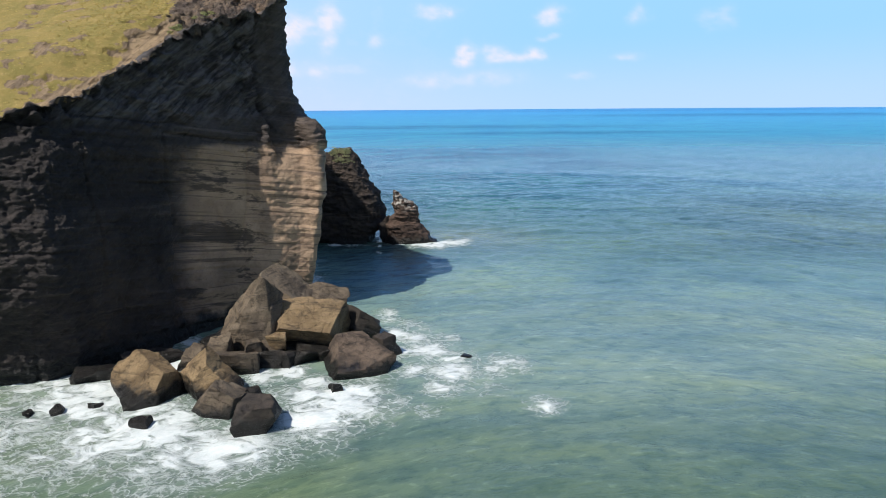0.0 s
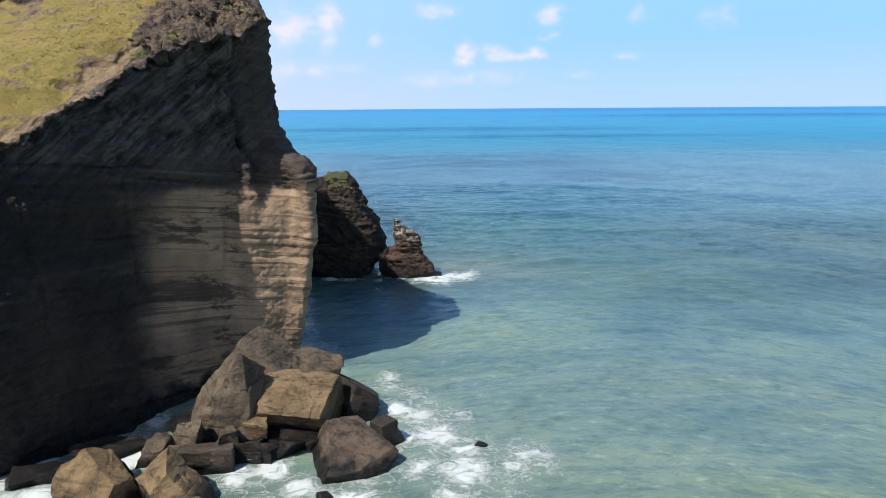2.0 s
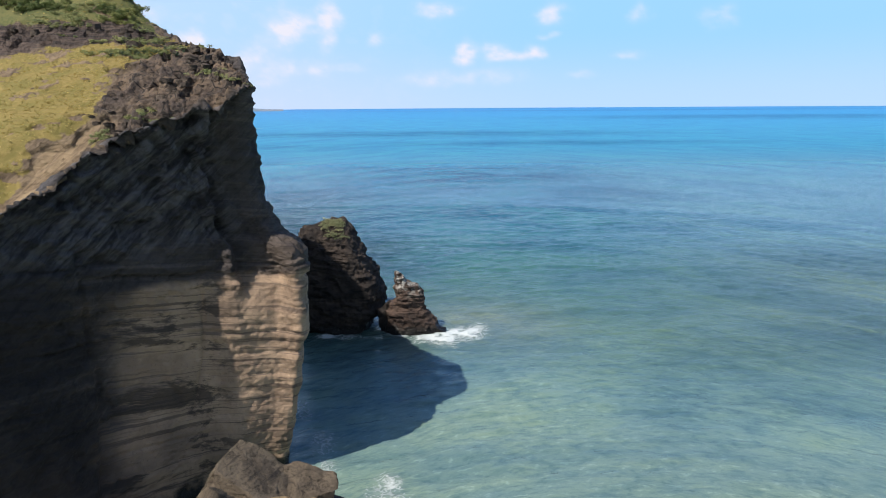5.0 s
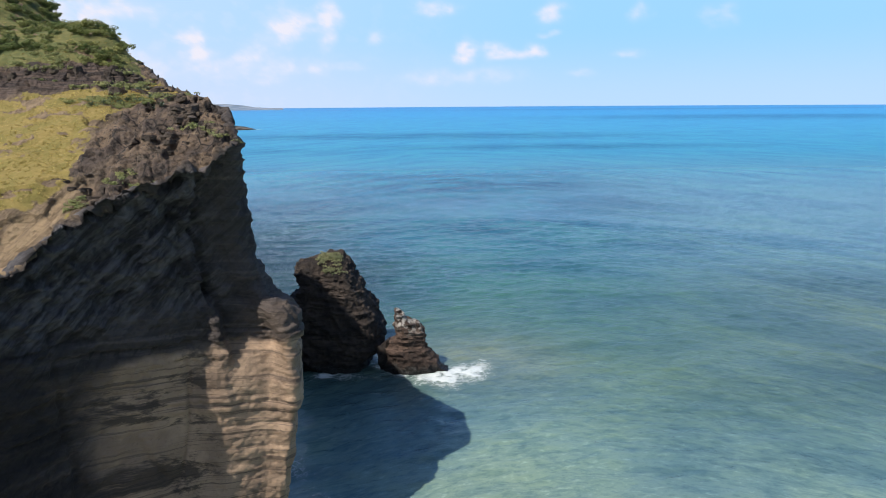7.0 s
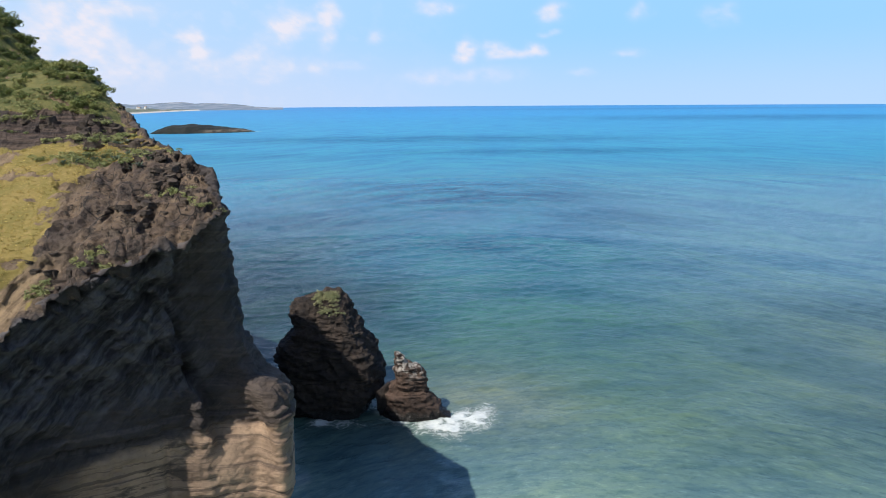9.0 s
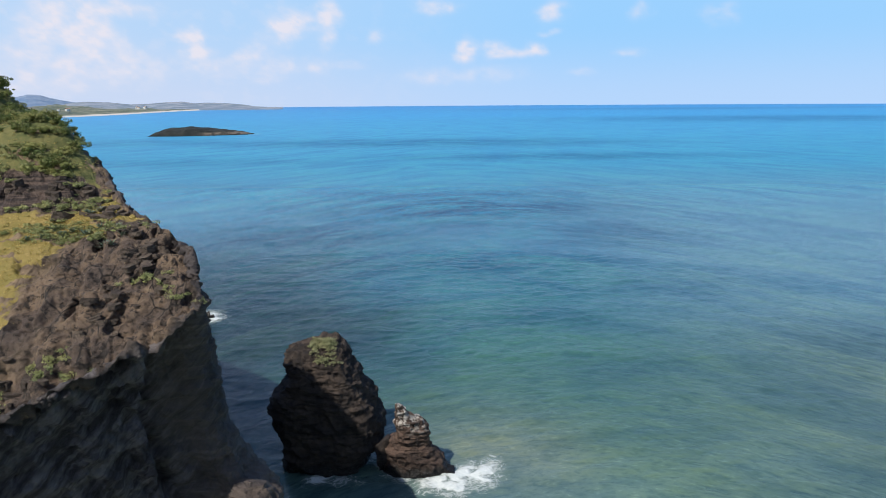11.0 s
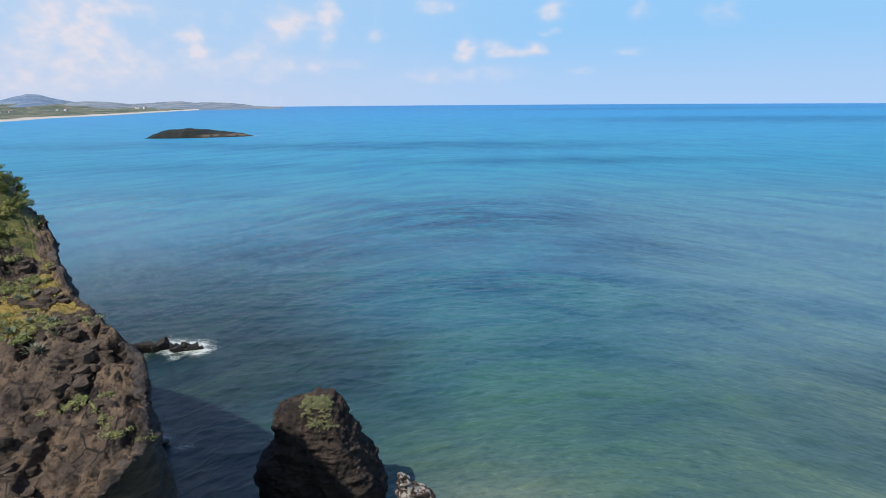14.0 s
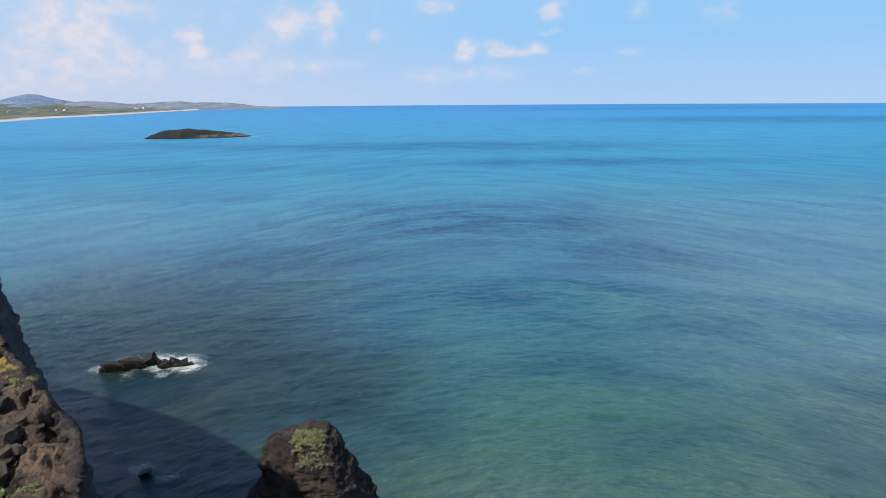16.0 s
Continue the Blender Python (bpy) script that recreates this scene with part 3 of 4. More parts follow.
def ground_height():
    pts = np.array([(r[7], r[8], r[9]) for r in SHORE] + INLAND, float)
    xy, n = pts[:, :2], len(pts)

    def kernel(d2):
        return d2 * np.log(d2 + 1e-6)
    big = np.zeros((n + 3, n + 3))
    big[:n, :n] = kernel(((xy[:, None] - xy[None]) ** 2).sum(-1)) + 2.0 * np.eye(n)
    big[:n, n:], big[n:, :n] = np.c_[np.ones(n), xy], np.c_[np.ones(n), xy].T
    w = np.linalg.solve(big, np.r_[pts[:, 2], 0, 0, 0])

    def height(x, y):
        x, y = np.asarray(x, float), np.asarray(y, float)
        d2 = (x[..., None] - xy[:, 0]) ** 2 + (y[..., None] - xy[:, 1]) ** 2
        return (kernel(d2) * w[:n]).sum(-1) + w[n] + w[n + 1] * x + w[n + 2] * y
    return height


HEIGHT = ground_height()


GROUND = {}


def build_headland():
    s = np.concatenate([np.linspace(0, 86, 60, endpoint=False), np.arange(86, 93, 0.2), np.arange(93, 131, 0.085), np.geomspace(131, 260, 190)])
    k = spline([r for r in SHORE], s)
    sp = spline(SPINE, np.interp(s, *np.array(INWARD).T))
    foot, half, upper, rim, top = k[:, 0:2], k[:, 2:4], k[:, 4:6], k[:, 6:8], k[:, 8]
    # up the face
    up = np.linspace(-0.14, 1, 250)
    ctrl = np.stack([foot, half, upper, rim], 1)
    at = np.array([0.0, 0.52, 0.79, 1.0])
    face = np.zeros((len(s), len(up), 3))
    m = np.gradient(ctrl, at, axis=1) * 0.8
    j = np.clip(np.searchsorted(at, up, "right") - 1, 0, 2)
    h = at[j + 1] - at[j]
    u = np.clip((up - at[j]) / h, 0, 1)
    h00, h10, h01, h11 = 2 * u ** 3 - 3 * u ** 2 + 1, u ** 3 - 2 * u ** 2 + u, -2 * u ** 3 + 3 * u ** 2, u ** 3 - u ** 2
    face[..., :2] = (h00[None, :, None] * ctrl[:, j] + (h10 * h)[None, :, None] * m[:, j] + h01[None, :, None] * ctrl[:, j + 1] + (h11 * h)[None, :, None] * m[:, j + 1])
    face[..., 2] = up[None] * top[:, None]
    # inland over the top
    v = np.linspace(0, 1, 190)[1:] ** 1.35
    flat = rim[:, None] * (1 - v[None, :, None]) + sp[:, None] * v[None, :, None]
    land = np.concatenate([flat, HEIGHT(flat[..., 0], flat[..., 1])[..., None]], -1)
    ease = smooth(0, 0.25, v)[None]
    land[..., 2] = top[:, None] * (1 - ease) + land[..., 2] * ease
    p = np.concatenate([face, land], 1)
    shape = p.shape
    nrm = -grid_normals(p)
    q = p.reshape(-1, 3)
    z = q[:, 2]
    on_top = np.tile(np.concatenate([np.zeros(len(up)), np.ones(len(v))]), len(s))
    inland = np.tile(np.concatenate([np.zeros(len(up)), v]), len(s)) * np.repeat(np.linalg.norm(sp - rim, axis=1), shape[1])
    below = np.repeat(top, shape[1]) - z
    # masks
    tan = smooth(15.1, 14.5, z + 0.5 * fbm(q * 0.4, 3, 41) + 0.06 * (q[:, 0] + 12)) * (1 - on_top)
    tan = tan * smooth(-0.55, 0.15, fbm(q * (0.16, 0.16, 0.10), 4, 43) + 0.10 * (q[:, 0] + 17))
    station = np.repeat(s, shape[1])
    # less tan to the left: the wall's shade put into the colour
    tan = tan * (0.2 + 0.8 * smooth(102, 109, station + 1.5 * fbm(q * 0.2, 3, 42)))
    brown = 0.14 * smooth(115.2, 116.2, station) * smooth(124, 121, station) * smooth(18.5, 16.5, z) * (1 - on_top)
    tan = np.maximum(tan, brown)
    rocky = smooth(7.5, 4.5, np.hypot(q[:, 0] + 15.5, (q[:, 1] - 56.5)) - 1.2 + 1.5 * fbm(q * 0.35, 3, 44))
    bare = np.maximum(rocky, smooth(1.2, 0.3, inland + 1.2 * fbm(q * 0.4, 3, 45)))
    scar = smooth(2.4, 1.2, np.abs((q[:, 1] - 64.8) - 0.10 * (q[:, 0] + 27)) + 1.2 * fbm(q * 0.4, 3, 46)) * smooth(-21.5, -24, q[:, 0])
    earth = on_top * smooth(-19.5, -22, q[:, 0]) * smooth(3.9, 1.4, inland + 2.6 * fbm(q * 0.35, 4, 47)) * smooth(60, 56, q[:, 1])
    patches = smooth(0.06, 0.26, fbm(q * (0.45, 0.9, 0.9), 5, 48, 0.6)) * 0.7
    turf = on_top * (1 - np.maximum(np.maximum(bare, scar), np.maximum(earth, patches)))
    earth = np.maximum(earth, on_top * patches * (1 - rocky))
    # relief
    lump = fbm(q * (0.20, 0.20, 0.16), 3, 51)
    blocks = ridged(q * (0.5, 0.5, 0.4), 3, 52)
    tilt = z + 0.105 * q[:, 0] + 0.085 * q[:, 1] + 0.15 * vnoise(q * 0.12, 59)
    bed = np.stack([q[:, 0] * 0.03, q[:, 1] * 0.03, tilt * 0.9], 1)
    ledge = np.tanh(3.0 * vnoise(bed, 53)) + 0.6 * np.tanh(3.0 * vnoise(bed * 2.3 + 7, 60)) + 0.35 * np.tanh(3.0 * vnoise(bed * 5.1, 54))
    ledge = ledge * (0.55 + 0.45 * fbm(q * (0.3, 0.3, 0.2), 2, 61))
    grit = fbm(q * 1.7, 4, 55, 0.6)
    slant = ridged(np.stack([q[:, 0] * 0.3 + z * 0.25, q[:, 1] * 0.3 + z * 0.1, z * 0.55 - q[:, 0] * 0.4], 1), 4, 56)
    joint = smooth(0.80, 0.97, ridged(np.stack([q[:, 0] * 0.34 + q[:, 1] * 0.1, q[:, 1] * 0.22, z * 0.07], 1), 1, 62))
    along = np.repeat(s, shape[1])
    panel = smooth(0.0, 0.5, (106.2 + 0.05 * z + 0.020 * (z - 8) ** 2 * np.sign(z - 8) * 0.4) - along) * smooth(12.5, 10.5, z) * 0.9
    rugged = smooth(15.5, 18.5, z + 1.5 * lump) * smooth(117, 114, along) + 0.15 * smooth(14, 17, z) + 0.3 * smooth(104, 98, along)
    # thin beds worn back into dark lines
    groove = 0 * z
    for level, deep, width in ((18.9, 0.30, 0.10), (18.1, 0.42, 0.13), (16.2, 0.14, 0.07), (14.4, 0.26, 0.09), (13.0, 0.30, 0.10), (11.3, 0.14, 0.07), (9.6, 0.22, 0.09), (7.4, 0.16, 0.08)):
        groove = groove + deep * np.exp(-((tilt + 0.12 * vnoise(q * 0.5, 78) - level) / width) ** 2) * smooth(-0.5, 0.3, vnoise(q * (0.22, 0.22, 0.1) + level, 79))
    butt = 0.08 * np.exp(-((along - 105.3) / 1.3) ** 2) * smooth(12, 16, z)
    fine = 1 - 0.62 * np.where(z > 14, 0, tan)
    crag = ridged(np.stack([q[:, 0] * 0.9 + z * 0.55, q[:, 1] * 0.9 + z * 0.3, z * 1.5 - q[:, 0] * 0.8], 1), 4, 64)
    chip = np.abs(vnoise(q * (2.1, 2.1, 3.0), 65)) + 0.5 * np.abs(vnoise(q * (4.3, 4.3, 5.5), 66))
    # a recess beside the prow, and the step over its nose
    edge = along - 114.0 - 0.085 * (z - 13) + 0.25 * vnoise(q * 0.9, 67)
    recess = smooth(-0.15, 0.35, edge) * smooth(4.6, 2.2, edge) * smooth(12.0, 15.5, z)
    step_ = smooth(15.6, 18.8, z + 0.6 * vnoise(q * 0.7, 68)) * smooth(24, 18, z) * smooth(115.5, 117.5, along) * smooth(126, 122, along)
    nose = smooth(8, 12, z) * smooth(18.6, 15.6, z + 0.5 * vnoise(q * 0.9, 69)) * smooth(116, 118, along) * smooth(122.5, 120, along)
    rugged = np.clip(rugged, 0, 1)
    d_face = ((0.26 - 0.20 * smooth(11, 15, z)) * lump - 0.45 * np.exp(-((along - 113.2) / 0.9) ** 2) * smooth(12.5, 15, z) - 1.15 * recess - 0.55 * step_ + 0.30 * nose * (1 + 2.0 * smooth(13.4, 15.4, z)) + (0.10 + 0.50 * rugged * smooth(16.5, 19.5, z)) * fine * (crag - 0.45) - 0.16 * fine * chip + 0.09 * fine * ledge + 0.03 * ledge + 0.15 * fine * grit + 0.05 * grit + 0.045 * tan * np.tanh(2.5 * fbm(q * (0.55, 0.55, 0.9), 4, 80)) + 0.03 * ledge - 0.16 * joint + 0.4 * panel + butt + rugged * (0.12 * blocks + 0.50 * slant - 0.45 - 0.45 * smooth(0.4, 2.6, below)) - groove
              + 0.08 * fine * blocks)
    d_face = d_face * smooth(-0.2, 0.35, below)
    gully = ridged(np.stack([q[:, 0] * 0.55 + 0.2 * q[:, 1], q[:, 1] * 0.16, z * 0.1], 1), 3, 63)
    d_top = (1 - turf) * (1 - 0.6 * earth) * (0.30 * blocks + 0.28 * grit + 0.24 * ledge - 0.32 * smooth(0.35, 0.9, gully) + 0.20 * (ridged(q * (0.9, 0.7, 0.9), 4, 70) - 0.45) - 0.42 * smooth(0.36, 0.6, vnoise(q * (1.3, 0.8, 1.0), 71))) + turf * (0.05 * fbm(q * 0.8, 3, 57) + 0.10 * np.tanh(3 * fbm(q * (0.25, 0.9, 0.9), 3, 58)))
    d = np.where(on_top > 0, d_top * smooth(0, 0.5, inland + 0.1), d_face)
    q = q + nrm.reshape(-1, 3) * d[:, None]
    # a broken lip along the rim
    lip = np.exp(-(np.where(on_top > 0, inland, below) / 0.75) ** 2) * smooth(86, 92, along) * smooth(175, 150, along)
    q = q + lip[:, None] * (nrm.reshape(-1, 3) * (0.55 * fbm(q * (0.8, 0.8, 0.6), 4, 72, 0.6) + 0.30 * (ridged(q * 0.6, 3, 73) - 0.5) + 0.25 * grit + 0.30 * (crag - 0.45))[:, None] + np.array((0, 0, 1)) * (0.40 * fbm(q * (0.7, 0.7, 0.2), 4, 74, 0.6))[:, None])
    seen = (on_top > 0) & (q[:, 0] > -70) & (q[:, 1] > 36) & (q[:, 1] < 95)
    GROUND["at"], GROUND["turf"], GROUND["inland"] = q[seen], turf[seen], inland[seen]
    hang = (on_top == 0) & (along > 126) & (along < 152) & (below > 0.2) & (below < 4.5)
    GROUND["face"] = q[hang]
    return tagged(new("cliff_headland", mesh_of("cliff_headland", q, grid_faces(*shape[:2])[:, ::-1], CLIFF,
                                               floats=[("tan", tan), ("crag", np.clip(rugged, 0, 1) * smooth(16.0, 18.5, z) * smooth(96, 101, along) * (1 - on_top)), ("shade_ramp", smooth(103.4, 109.6, station + 4.0 * fbm(q * (0.3, 0.3, 0.5), 5, 75, 0.6))), ("top", on_top * smooth(0, 0.4, inland)), ("turf", turf), ("earth", earth), ("scar", scar), ("green", on_top * smooth(65.2, 67.2, q[:, 1] - 0.12 * (q[:, 0] + 25) + 1.2 * fbm(q * 0.4, 3, 49)))])),
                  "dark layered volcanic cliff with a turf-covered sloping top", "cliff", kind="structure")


headland = build_headland()

# ---- boulders ----
BALLS = {}


def ball(level):
    if level not in BALLS:
        bm = bmesh.new()
        bmesh.ops.create_icosphere(bm, subdivisions=level, radius=1)
        bm.verts.ensure_lookup_table()
        BALLS[level] = (np.array([v.co[:] for v in bm.verts]), np.array([[v.index for v in f.verts] for f in bm.faces]))
        bm.free()
    return BALLS[level]


def boulder(x, y, z, sx, sy, sz, turn=0.0, tip=(0, 0), seed=1, material=None, level=5, cuts=6, label="", group="boulders at the foot of the cliff", planes=()):
    """An angular boulder: a ball cut flat by many planes, then weathered."""
    rng = np.random.RandomState(seed)
    v, f = ball(level)
    v = v.copy()
    sides = np.concatenate([np.eye(3), -np.eye(3)]) + rng.normal(size=(6, 3)) * 0.24
    ns = rng.normal(size=(cuts, 3))
    ns /= np.linalg.norm(ns, axis=1, keepdims=True)
    for nx in [(*n, rng.uniform(0.44, 0.58)) for n in sides] + [(*n, rng.uniform(0.60, 0.74)) for n in ns] + list(planes):
        n = np.array(nx[:3]) / np.linalg.norm(nx[:3])
        over = np.maximum(v @ n - nx[3], 0)
        v = v - over[:, None] * n
    v = v - (v.max(0) + v.min(0)) / 2
    v = v / np.abs(v).max(0)
    size = np.array((sx, sy, sz)) / 2
    w = v * size
    nrm = v / np.linalg.norm(v, axis=1, keepdims=True)
    off = rng.uniform(-50, 50, 3)
    big = min(sx, sy, sz)
    bed = np.stack([w[:, 0] * 0.15, w[:, 1] * 0.15, w[:, 2] * 1.6], 1) + off
    d = (0.05 * big * fbm(w * (1.1 / max(big, 1)) + off, 3, 71) + 0.045 * np.tanh(3 * vnoise(bed, 72)) + 0.03 * np.tanh(3 * vnoise(bed * 2.6, 75))
         + 0.11 * fbm(w * 1.5 + off, 5, 73, 0.62) - 0.07 * big * smooth(0.35, 0.75, vnoise(w * 0.75 + off, 76)) + 0.10 * (ridged(w * 0.9 + off, 4, 77) - 0.5) - 0.08 * smooth(0.78, 0.97, ridged(w * 0.5 + off, 1, 74)))
    w = w + nrm * (0.8 * d)[:, None]
    ob = new("boulder", mesh_of("boulder", w, f, material or GREY_BOULDER))
    ob.matrix_world = pose(x, y, z, tip[0], tip[1], turn)
    return tagged(ob, label or "angular grey-brown boulder at the cliff foot", "boulder", group)


GROUP_AWASH = "small rocks awash in the foam"
# x, y, z of the middle, size, turn, tip, seed, material, label, flat faces
boulder(-13.0, 48.7, 2.4, 7.4, 5.0, 6.7, 0, (0, 0), 3, GREY_BOULDER, 6, label="tall peaked grey-brown boulder leaning on others", cuts=3,
        planes=[(0.50, -0.12, 0.85, 0.24), (0.1, -0.9, 0.42, 0.40), (-0.7, 0.1, 0.55, 0.52), (0.8, -0.5, 0.3, 0.55)])
boulder(-14.6, 45.5, 2.6, 5.0, 4.6, 6.9, 0, (0, 0), 8, GREY_BOULDER, 6, label="large dark boulder with a slanting broken face", cuts=3,
        planes=[(-0.62, -0.25, 0.75, 0.34), (0.30, -0.85, 0.35, 0.42), (0.85, -0.3, 0.25, 0.46), (-0.3, -0.9, -0.1, 0.5)])
boulder(-10.2, 45.8, 1.85, 5.5, 4.4, 3.4, -4, (0, 3), 12, TAN_BOULDER, 6, label="flat-topped tan sandstone block", cuts=0, planes=[(0.06, -0.52, 0.85, 0.26), (0.0, -0.85, -0.52, 0.30), (1, -0.25, 0.1, 0.60), (-1, -0.1, 0.1, 0.60)])
boulder(-9.7, 49.6, 1.9, 3.4, 2.8, 3.9, 15, (0, 8), 15, GREY_BOULDER, label="brown boulder wedged behind the sandstone block")
boulder(-7.0, 48.4, 0.8, 3.0, 3.4, 3.4, 25, (0, 20), 19, WET_BOULDER, label="dark pointed boulder at the water's edge")
boulder(-9.9, 44.8, 0.1, 4.6, 2.8, 1.9, 0, (0, 0), 20, WET_BOULDER, label="black wet rock carrying the sandstone block")
boulder(-6.1, 42.0, 0.3, 5.0, 4.4, 3.4, 10, (3, 8), 23, DARK_BOULDER, 6, label="dark brown boulder with a sloping top in the surf", cuts=4, planes=[(-0.25, -0.35, 0.9, 0.40), (0.45, -0.75, 0.2, 0.48)])
boulder(-4.3, 44.1, 0.6, 1.9, 2.0, 2.2, 50, (0, 0), 27, WET_BOULDER, label="small dark boulder against a larger one")
boulder(-13.0, 42.8, 0.2, 3.0, 2.4, 2.2, 10, (0, 0), 31, WET_BOULDER, 4, label="black wet boulder under larger ones")
boulder(-10.6, 43.2, 0.0, 2.6, 2.0, 1.9, -20, (0, 0), 33, WET_BOULDER, 4, label="black wet boulder under larger ones")
boulder(-8.6, 43.9, 0.1, 1.8, 1.6, 1.6, 30, (0, 0), 34, WET_BOULDER, 4, label="black wet boulder under larger ones")
boulder(-12.3, 43.8, 1.25, 1.7, 1.5, 1.6, 0, (0, 0), 36, TAN_BOULDER, 4, label="small brown boulder between larger ones")
boulder(-13.9, 42.9, 1.2, 1.3, 1.2, 1.2, 30, (0, 0), 37, GREY_BOULDER, 4, label="small brown boulder between larger ones")
boulder(-16.4, 43.2, 1.1, 2.2, 2.2, 2.3, 0, (0, 0), 39, GREY_BOULDER, label="grey boulder between larger ones")
boulder(-11.3, 42.6, 0.5, 1.4, 1.3, 1.6, 70, (0, 0), 40, WET_BOULDER, 4, label="black wet boulder under larger ones")
boulder(-14.9, 41.4, 0.6, 4.0, 2.2, 2.2, 12, (0, 6), 41, GREY_BOULDER, label="low grey slab between boulders")
boulder(-18.9, 38.3, 0.25, 5.2, 5.4, 4.5, 20, (0, 0), 44, TAN_BOULDER, 6, label="tan sandstone boulder split down its face", cuts=3, planes=[(-0.45, -0.45, 0.75, 0.38), (0.75, -0.6, 0.2, 0.44), (0.0, -1, 0.1, 0.5)])
boulder(-15.6, 38.8, 0.8, 3.6, 4.8, 3.9, 30, (-14, -20), 47, TAN_BOULDER, 6, label="tilted tan slab with slanting beds", cuts=4, planes=[(-0.4, -0.4, 0.8, 0.42), (0.7, -0.6, 0.3, 0.5)])
boulder(-14.0, 35.8, 0.4, 4.1, 3.2, 3.2, -10, (0, 10), 52, GREY_BOULDER, label="grey rounded boulder, wet at its foot", cuts=12)
boulder(-10.9, 33.4, 0.3, 2.7, 2.7, 2.8, 0, (0, 0), 55, WET_BOULDER, label="dark rounded boulder streaked by running water", cuts=14)
boulder(-12.0, 36.6, 0.4, 1.6, 1.4, 1.5, 20, (0, 0), 56, WET_BOULDER, 4, label="small black boulder in the surf")
boulder(-24.2, 40.1, 0.2, 2.6, 1.7, 1.5, 30, (0, 8), 61, WET_BOULDER, label="low black rock at the cliff foot")
boulder(-22.6, 40.8, 0.25, 2.8, 1.7, 1.6, 15, (0, 8), 62, WET_BOULDER, label="low black rock at the cliff foot")
boulder(-20.9, 42.8, 0.35, 4.6, 1.9, 1.8, 35, (0, 4), 63, WET_BOULDER, label="long low dark slab at the cliff foot")
boulder(-18.2, 42.4, 0.5, 2.4, 2.4, 2.6, 20, (0, 0), 64, GREY_BOULDER, label="grey boulder beside a slab")
boulder(-17.4, 46.4, 0.3, 3.0, 2.6, 1.8, 50, (0, 0), 65, WET_BOULDER, label="black wet boulder against the cliff")
boulder(-21.8, 40.2, 0.0, 1.5, 1.2, 1.2, 50, (0, 0), 66, WET_BOULDER, 4, label="low black rock at the cliff foot")
for i, (x, y, w, h) in enumerate([(-17.7, 33.6, 1.2, 0.6), (-23.6, 35.4, 0.9, 0.5), (-25.2, 35.2, 0.8, 0.3),
                                  (-7.2, 38.3, 1.2, 0.7), (1.6, 43.9, 0.8, 0.12), (-21.6, 36.0, 0.9, 0.4)]):
    boulder(x, y, h * 0.15, w, w * 0.75, h * 1.7, 40 * i, (0, 0), 80 + i, WET_BOULDER, 4, label="small black rock awash in foam", group=GROUP_AWASH)


# ---- sea stacks ----
def ring_rock(name, levels, seed, material, power=2.4, rough=1.0, turns=200, steps=170):
    """A rock from level rings: height, middle x and y, half widths."""
    levels = np.array(levels, float)
    t = np.linspace(0, 1, steps)
    span = np.linspace(0, 1, len(levels))
    k = spline(np.c_[span, levels], t)
    a = np.linspace(0, 2 * np.pi, turns, endpoint=False)
    c, s_ = np.cos(a), np.sin(a)
    rad = (np.abs(c) ** power + np.abs(s_) ** power) ** (-1 / power)
    p = np.zeros((steps, turns, 3))
    p[..., 0] = k[:, 1:2] + np.maximum(k[:, 3:4], 0.01) * (rad * c)[None]
    p[..., 1] = k[:, 2:3] + np.maximum(k[:, 4:5], 0.01) * (rad * s_)[None]
    p[..., 2] = k[:, 0:1]
    nrm = grid_normals(np.concatenate([p[:, -1:], p, p[:, :1]], 1))[:, 1:-1]
    q = p.reshape(-1, 3)
    tilt = q[:, 2] + 0.28 * q[:, 0]
    bed = np.stack([q[:, 0] * 0.1, q[:, 1] * 0.1, tilt * 1.1], 1) + seed
    ledge = np.tanh(3 * vnoise(bed, seed + 2)) + 0.6 * np.tanh(3 * vnoise(bed * 2.4, seed + 4))
    d = rough * (0.30 * fbm(q * 0.33, 3, seed) + 0.42 * (ridged(q * (0.55, 0.55, 0.7) + 0.3 * q[:, 2:3], 5, seed + 1) - 0.4) + (0.16 if seed == 91 else 0.03) * ledge * (0.6 + 0.6 * vnoise(q * 0.5, seed + 6)) + 0.16 * fbm(q * 2.2, 4, seed + 3, 0.6) - 0.22 * np.abs(vnoise(q * (1.6, 1.6, 2.6), seed + 5)))
    sign = np.sign((nrm[..., :2] * (p - p.mean(1, keepdims=True))[..., :2]).sum(-1).mean())
    q = q + sign * nrm.reshape(-1, 3) * d[:, None]
    return new(name, mesh_of(name, q, grid_faces(steps, turns, True), material))


islet = tagged(ring_rock("islet", [(-2, -14.2, 88.3, 4.6, 5.0), (0, -14.2, 88.2, 4.3, 4.6), (2.6, -13.5, 88.2, 5.2, 4.5), (4.6, -14.1, 88.3, 5.6, 4.4), (6.4, -14.6, 88.4, 5.3, 4.3),
                                   (7.6, -14.5, 88.5, 4.4, 4.0), (8.6, -14.2, 88.6, 3.8, 3.8), (9.6, -14.5, 88.7, 3.5, 3.5), (10.5, -15.0, 88.9, 3.5, 3.2), (11.4, -15.1, 89.2, 3.0, 2.7), (11.9, -14.8, 89.5, 2.3, 2.0), (12.35, -13.9, 89.8, 1.1, 1.1), (12.5, -13.6, 89.9, 0.05, 0.05)], 91, STACK_ROCK, 3.0, 1.0, 260, 210),
               "tall dark islet of layered rock with plants on its crown", "islet", kind="structure")
